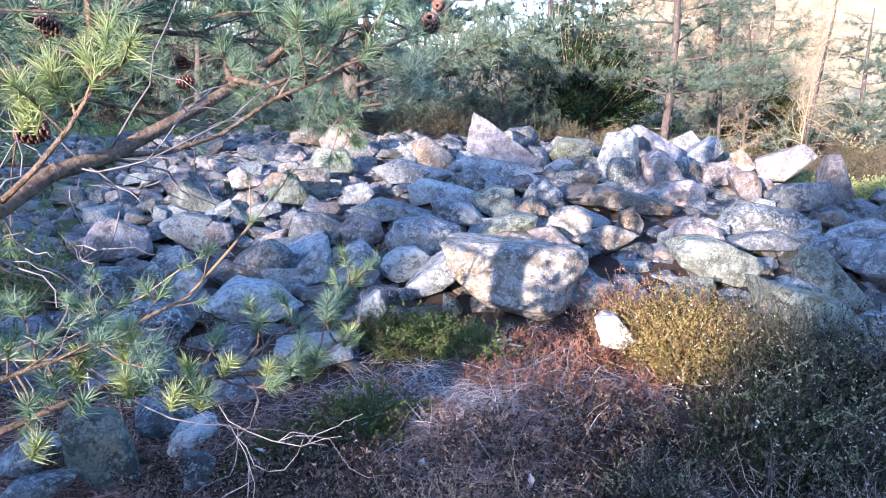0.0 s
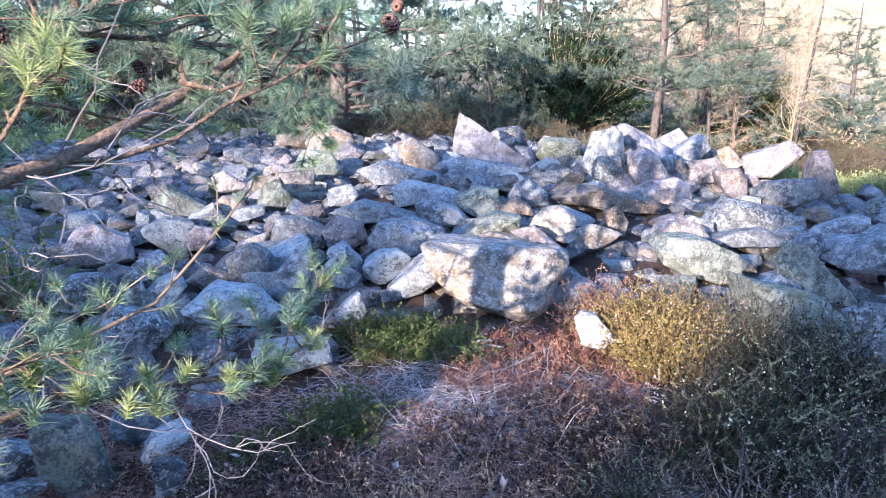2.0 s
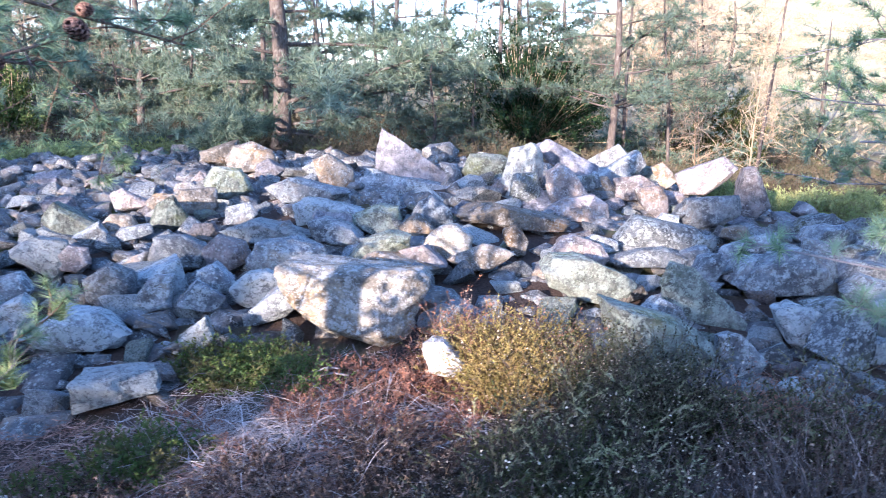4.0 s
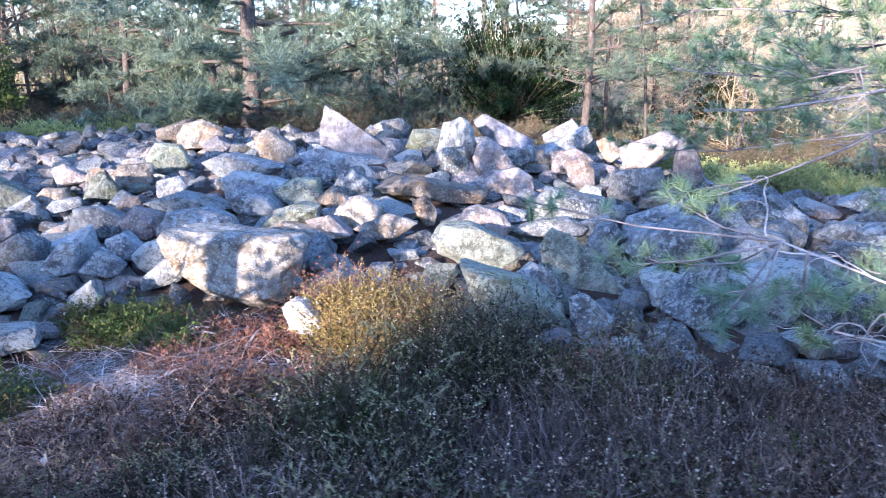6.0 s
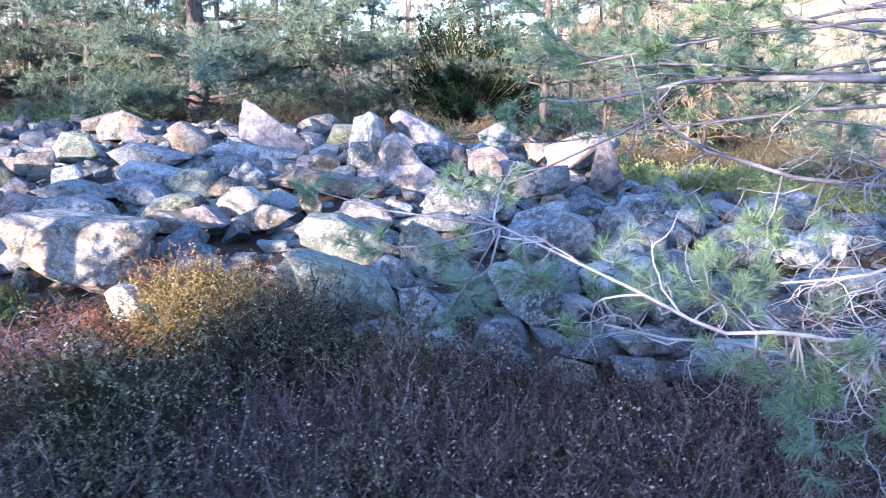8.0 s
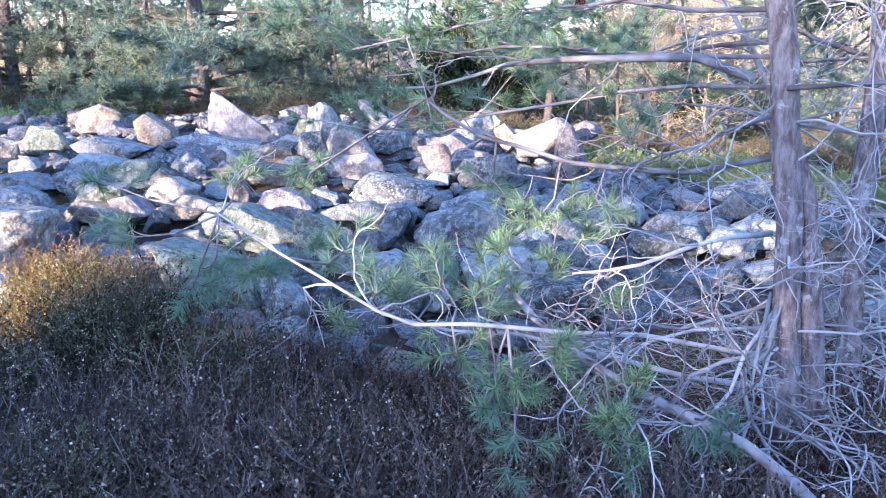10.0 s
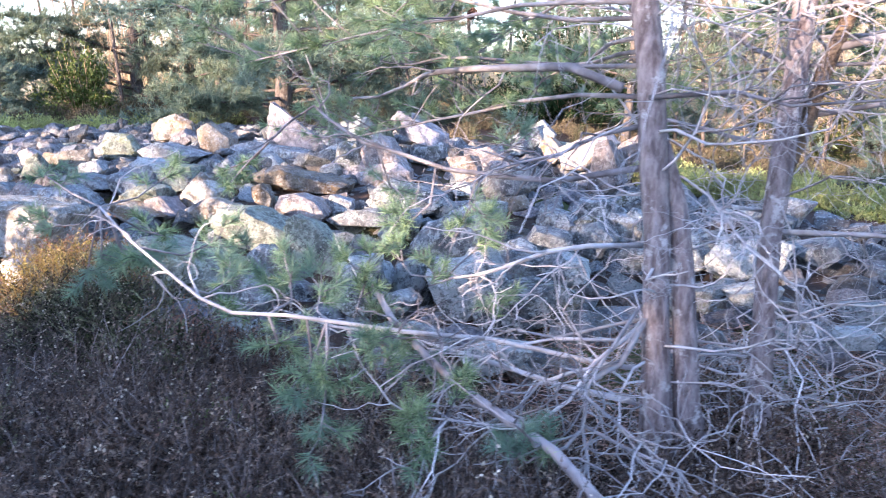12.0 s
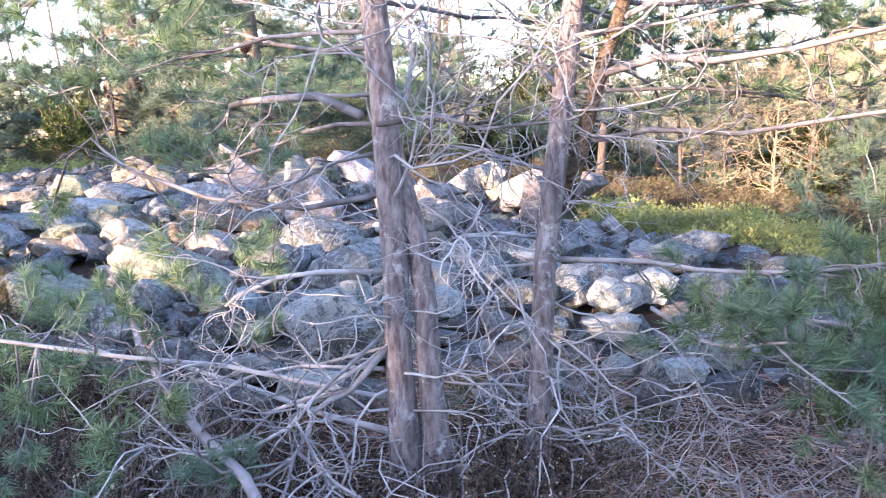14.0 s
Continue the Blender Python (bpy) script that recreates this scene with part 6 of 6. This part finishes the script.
def bush(name, label, category, mat, seed, w, h, stems, per, leaf_len, leaf_w, spiky=0.6):
    """A dense evergreen bush: stems fanning from the foot, sprays of small leaves, an uneven outline."""
    rng = random.Random(seed)
    ob = tagged(new(name), label, category)
    wood, leaves = Geo(), Geo()
    for k in range(stems):
        a, el = rng.uniform(0, 6.283), rng.uniform(0.15, 1.0)
        d = Vector((math.cos(a) * w * 0.5 * (1.1 - 0.75 * el), math.sin(a) * w * 0.5 * (1.1 - 0.75 * el), h * el * rng.uniform(0.85, 1.1)))
        ln = d.length * rng.uniform(0.8, 1.08)
        pts = bend(rng, (rng.gauss(0, 0.06), rng.gauss(0, 0.06), -0.05), d, ln, 6, -0.02, 0.14)
        wood.tube(pts, taper(0.012, 0.003, 7), 4)
        for j in range(per):
            q, ax = along(pts, rng.uniform(0.3, 1.0) ** 0.7)
            dd = ax * rng.uniform(0.3, 1) + Vector((rng.gauss(0, 0.6), rng.gauss(0, 0.6), rng.gauss(0.2, 0.4)))
            tip = q + dd.normalized() * rng.uniform(0.05, 0.22)
            for m in range(9):
                e = q.lerp(tip, rng.random())
                leaves.leaf(e, dd.normalized() * spiky + Vector((rng.gauss(0, 1), rng.gauss(0, 1), rng.gauss(0, 1))) * 0.6, leaf_len * rng.uniform(0.6, 1.3), leaf_w, rng)
    tagged(part("stem_mass", wood, TWIG_BROWN, ob), kind="stuff")
    tagged(part("foliage", leaves, mat, ob), kind="stuff")
    return ob


def stand(ob, x, y, turn=0, s=1.0, sink=0.05):
    ob.matrix_world = pose(x, y, land(x, y) - sink, 0, 0, turn) @ Matrix.Scale(s, 4)
    return ob


def again(ob, x, y, turn, s=1.0):
    c = copy_thing(ob, pose(x, y, land(x, y) - 0.05, 0, 0, turn))
    c.scale = (s, s, s)
    return c


spread = far_pine("broad blue-green Scots pine with low sweeping limbs", 201, 5.2, 0.13, 0.12, 3.0, 36, 27, droop=0.03)
stand(spread, -1.42, 10.75, 20)
again(spread, -7.5, 15.0, 250, 1.0)
slim = far_pine("slender Scots pine with sparse limbs and dead twigs", 207, 6.0, 0.065, 0.26, 1.8, 26, 12, (0.02, 0))
stand(slim, 3.74, 12.8, 0)
again(slim, 0.0, 15.6, 200, 0.9)
again(slim, -4.6, 13.8, 30, 1.0)
again(slim, -2.8, 16.0, 260, 0.9)
again(spread, -4.5, 18.5, 200, 1.0)
again(spread, -9.6, 12.4, 330, 0.9)
again(slim, 2.6, 17.5, 70, 1.1)
small = far_pine("small bushy young pine with needles to the ground", 213, 2.6, 0.05, 0.06, 1.1, 34, 13, blade=0.09)
stand(small, 0.75, 10.6, 0, 0.55)
again(small, 1.35, 11.3, 120, 0.5)
again(small, 6.9, 8.9, 60, 0.6)
again(small, 7.9, 7.2, 200, 0.8)
again(small, -5.9, 9.4, 10, 0.6)
again(small, 9.2, 5.6, 100, 1.0)
again(small, 5.7, 16.2, 40, 1.5)
again(small, 8.9, 21.5, 140, 1.7)
again(small, 10.4, 19.0, 250, 1.4)
stand(bush("juniper_bush", "dense dark green juniper bush behind the cairn", "juniper", JUNIPER, 221, 3.7, 2.2, 340, 22, 0.048, 0.024), 2.45, 14.4)
stand(bush("broom_bush", "rounded olive-green broom bush catching yellow sunlight", "broom", BROOM, 223, 3.0, 1.75, 300, 22, 0.05, 0.024), 6.9, 16.8)
stand(bush("holly_bush", "small dark green holly bush, partly painted sunlit, in front of bracken", "holly", HOLLY, 225, 1.5, 1.35, 80, 14, 0.055, 0.026), -5.5, 11.0)
stand(bush("bilberry_bush", "low leafy bilberry bush growing between stones", "bilberry", CROW, 227, 0.75, 0.5, 60, 9, 0.022, 0.013), -2.42, 3.95, 0, 1.0, 0.0)

moss = [shrub("bilberry_clump", "low bright green bilberry clump beside the stones", "bilberry", MOSS, 230 + k, 0.24, 0.34, 100, 25, 0.026, 0.014, 0.0, 1.0, group="bilberry clumps") for k in range(3)]
scatter(moss, fill((lambda x, y: y > back_edge(x) + 0.1 and y < back_edge(x) + 2.6 - 0.15 * x, 4.2, 9.0, 6.0, 11.5), 0.36, 31), 32, 0.8, 1.25, 0.03)
scatter_left = [copy_thing(moss[k % 3], pose(x, y, land(x, y) - 0.03, 0, 0, k * 77)) for k, (x, y) in enumerate(fill((lambda x, y: y > back_edge(x) + 0.05 and y < back_edge(x) + 1.5, -5.6, -2.2, 6.3, 11.0), 0.42, 33))]
rough = [shrub("bracken_clump", "dead brown bracken and heather clump behind stones", "bracken", BRACKEN, 240 + k, 0.42, 0.5, 90, 26, 0.05, 0.014, 0.0, 0.9, group="bracken clumps") for k in range(3)]
scatter(rough, fill((lambda x, y: y > back_edge(min(max(x, -6), 7)) + (2.2 if x > 4 else 1.0 if x < -2 else 0.35), -9.0, 11.0, 8.0, 19.0), 0.78, 35), 36, 0.4, 0.95, 0.04)

rng_wood = random.Random(61)
thin = bare_tree("thin bare birch with fine brown twigs", 251, 5.5, 0.045, BARK_FAR)
stand(thin, -6.3, 13.0)
pale = bare_tree("pale sunlit bare birch sapling with many fine twigs", 259, 4.2, 0.017, TWIG_BROWN, TWIG_SUNNY)
stand(pale, 9.6, 14.0)
for k, (x, y) in enumerate(((9.8, 15.0), (5.2, 20.2), (10.6, 13.0), (7.0, 22.0), (11.5, 17.0), (9.4, 19.5), (12.4, 14.6), (3.0, 21.0), (1.0, 19.0), (5.6, 21.0), (8.0, 22.0), (-1.2, 19.5), (9.5, 20.0), (10.0, 22.0), (8.2, 23.0), (2.2, 21.5), (7.6, 19.0), (8.4, 21.0), (6.9, 18.4), (7.2, 22.0))):
    again(pale, x, y, k * 67, 0.75 + 0.15 * (k % 5))
for k in range(26):
    x, y = rng_wood.uniform(-20, 3), rng_wood.uniform(17, 27)
    again(pale, x, y, k * 41, 1.1 + 0.14 * (k % 6))
for x, y, turn in ((-3.4, 12.8, 200), (-5.0, 14.0, 80)):
    again(thin, x, y, turn, 0.6)
for k in range(30):
    x, y = rng_wood.uniform(-18, 4), rng_wood.uniform(14, 26)
    again(thin, x, y, rng_wood.uniform(0, 360), rng_wood.uniform(0.8, 1.4))
for k in range(14):
    y = rng_wood.uniform(22, 44)
    x = rng_wood.uniform(-1.0, 0.25) * y * 0.75
    again((slim, spread, small)[k % 3], x, y, rng_wood.uniform(0, 360), rng_wood.uniform(0.8, 1.2))


for k, (x, y) in enumerate(((5.0, 13.6), (5.7, 14.2), (6.4, 13.4), (4.5, 15.0), (5.4, 15.6), (6.1, 15.2), (7.0, 14.6), (4.9, 16.6), (3.9, 16.2), (6.7, 16.4))):
    again((thin, pale)[k % 3 > 0], x, y, 40 + 77 * k, 0.82 + 0.06 * (k % 4))


def hillside():
    """The sunlit slope far behind: gorse, dead grass and scrub in countless tufts."""
    rng = random.Random(71)
    g = Geo()
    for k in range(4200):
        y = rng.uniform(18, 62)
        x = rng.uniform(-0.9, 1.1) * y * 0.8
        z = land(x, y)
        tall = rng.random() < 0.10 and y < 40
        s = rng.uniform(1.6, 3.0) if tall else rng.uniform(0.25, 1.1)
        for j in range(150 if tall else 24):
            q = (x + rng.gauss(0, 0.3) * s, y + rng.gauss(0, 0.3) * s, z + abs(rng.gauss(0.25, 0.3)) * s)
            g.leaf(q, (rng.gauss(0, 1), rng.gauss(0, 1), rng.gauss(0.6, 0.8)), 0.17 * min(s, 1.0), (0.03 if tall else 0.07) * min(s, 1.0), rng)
    # scrub colours raised above dry grass to hold the slope's sun glare
    tagged(new("far_scrub", g.mesh("far_scrub", plant("sun_brightened_scrub", (0.62, 0.50, 0.31), (0.80, 0.68, 0.46), (0.48, 0.42, 0.21), 0.4, 0.15))), "sunlit dry scrub and grass on the slope", "scrub", kind="stuff")


hillside()


# ---- unseen trees added behind the walk, whose crowns shade the cairn ----
def shade_trees():
    """A row of dense unseen pines added between the low sun and the cairn, with gaps left in their crowns where the sun
    comes through.
    """
    rng = random.Random(83)
    gaps = [((0.40, 3.75, 0.38), 0.52), ((0.88, 3.36, 0.28), 0.30), ((1.15, 3.42, 0.45), 0.44), ((1.40, 5.75, 0.52), 0.36), ((2.0, 6.4, 0.60), 0.24), ((0.85, 5.15, 0.45), 0.34), ((0.45, 4.85, 0.40), 0.26), ((-1.4, 5.7, 0.6), 0.30), ((-1.2, 6.6, 0.7), 0.30), ((-2.0, 5.5, 0.55), 0.26), ((-1.4, 8.0, 0.85), 0.35), ((3.8, 7.3, 0.6), 0.14), ((-0.3, 2.1, 0.8), 0.13), ((-0.7, 1.38, 0.88), 0.13), ((-0.65, 1.05, 1.4), 0.18), ((-0.45, 1.7, 1.45), 0.12), ((-0.75, 1.35, 0.86), 0.10), ((-0.27, 2.12, 0.82), 0.12), ((-2.6, 6.5, 0.6), 0.22), ((-0.8, 6.0, 0.6), 0.13), ((-1.8, 7.2, 0.7), 0.22), ((-0.5, 8.0, 0.8), 0.13), ((-2.4, 4.8, 0.5), 0.15), ((3.9, 4.9, 0.3), 0.14), ((4.9, 4.5, 0.2), 0.14), ((-1.0, 5.2, 0.5), 0.15), ((-3.2, 7.5, 0.7), 0.25), ((2.4, 6.2, 0.5), 0.15), ((2.9, 6.5, 0.5), 0.10), ((1.1, 6.0, 0.5), 0.15)]
    gaps = [(Vector(p), r) for p, r in gaps]
    side = Vector((-SUN_FROM.y, SUN_FROM.x, 0))
    for k in range(8):
        w = -10.5 + 2.6 * k
        base = SUN_FROM * (17.5 + 1.6 * (k % 2)) - side * w
        tree = tagged(new("pine_tree"), "tall unseen Scots pine added behind the path to shade the cairn", "pine tree", "pine trees")
        g = Geo()
        low, top = 3.0, 6.6 + rng.uniform(-0.3, 0.3)
        g.tube([(base.x, base.y, -0.2), (base.x + 0.1, base.y, 3.0), (base.x, base.y + 0.1, top)], [0.2, 0.16, 0.03], 9)
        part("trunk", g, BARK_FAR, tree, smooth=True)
        g = Geo()
        for j in range(300):
            z = rng.uniform(low, top)
            r = 2.1 * (1.15 - 0.6 * (z - low) / (top - low)) * math.sqrt(rng.random())
            a = rng.uniform(0, 6.283)
            c = Vector((base.x + r * math.cos(a), base.y + r * math.sin(a), z))
            if any(((c - p) - TO_SUN * (c - p).dot(TO_SUN)).length < s + 0.26 for p, s in gaps):
                continue
            for m in range(34):
                q = c + Vector((rng.gauss(0, 0.14), rng.gauss(0, 0.14), rng.gauss(0, 0.14)))
                g.leaf(q, (rng.gauss(0, 1), rng.gauss(0, 1), rng.gauss(0.2, 0.8)), 0.26, 0.07, rng)
        # extra leaves added on the sun's line to keep the tall stone and the capstone in shade
        for p, s in ((Vector((0.6, 7.4, 0.85)), 0.36), (Vector((2.05, 7.2, 0.9)), 0.30)):
            c = p + TO_SUN * ((17.8 - p.dot(SUN_FROM)) / TO_SUN.dot(SUN_FROM))
            if math.hypot(c.x - base.x, c.y - base.y) < 1.4:
                for m in range(420):
                    q = c + Vector((rng.gauss(0, 0.6), rng.gauss(0, 0.6), rng.gauss(0, 0.6))) * s
                    g.leaf(q, (rng.gauss(0, 1), rng.gauss(0, 1), rng.gauss(0.2, 0.8)), 0.26, 0.07, rng)
        part("crown", g, NEEDLE_FAR, tree)


shade_trees()


def thickets():
    """A ring of dense unseen undergrowth and low trees, added behind and beside the path to block low sky light."""
    rng = random.Random(97)
    around = math.atan2(SUN_FROM.y, SUN_FROM.x)
    for k in range(17):
        turn = radians(-85 + 190 * k / 16)
        near_sun = turn < radians(45)
        top = rng.uniform(2.6, 3.1) if near_sun else rng.uniform(3.2, 4.2)
        r = rng.uniform(13.0, 15.0)
        bx, by = 2.5 + r * math.cos(around + turn), 1.0 + r * math.sin(around + turn)
        ob = tagged(new("thicket"), "dense unseen thicket added behind the path to block low sky light", "thicket", "thickets")
        g = Geo()
        for j in range(5):
            g.tube(bend(rng, (bx + rng.gauss(0, 0.8), by + rng.gauss(0, 0.8), -0.2), (rng.gauss(0, 0.2), rng.gauss(0, 0.2), 1), top, 6, 0.0, 0.2), taper(0.05, 0.012, 7), 6)
        part("stem_mass", g, BARK_FAR, ob, smooth=True)
        g = Geo()
        for j in range(int(260 * top)):
            c = Vector((bx + rng.gauss(0, 1.5), by + rng.gauss(0, 1.5), top * rng.random() ** 0.9))
            for m in range(5):
                q = c + Vector((rng.gauss(0, 0.15), rng.gauss(0, 0.15), rng.gauss(0, 0.15)))
                g.leaf(q, (rng.gauss(0, 1), rng.gauss(0, 1), rng.gauss(0.2, 0.8)), 0.24, 0.10, rng)
        tagged(part("foliage", g, JUNIPER, ob), kind="stuff")


thickets()
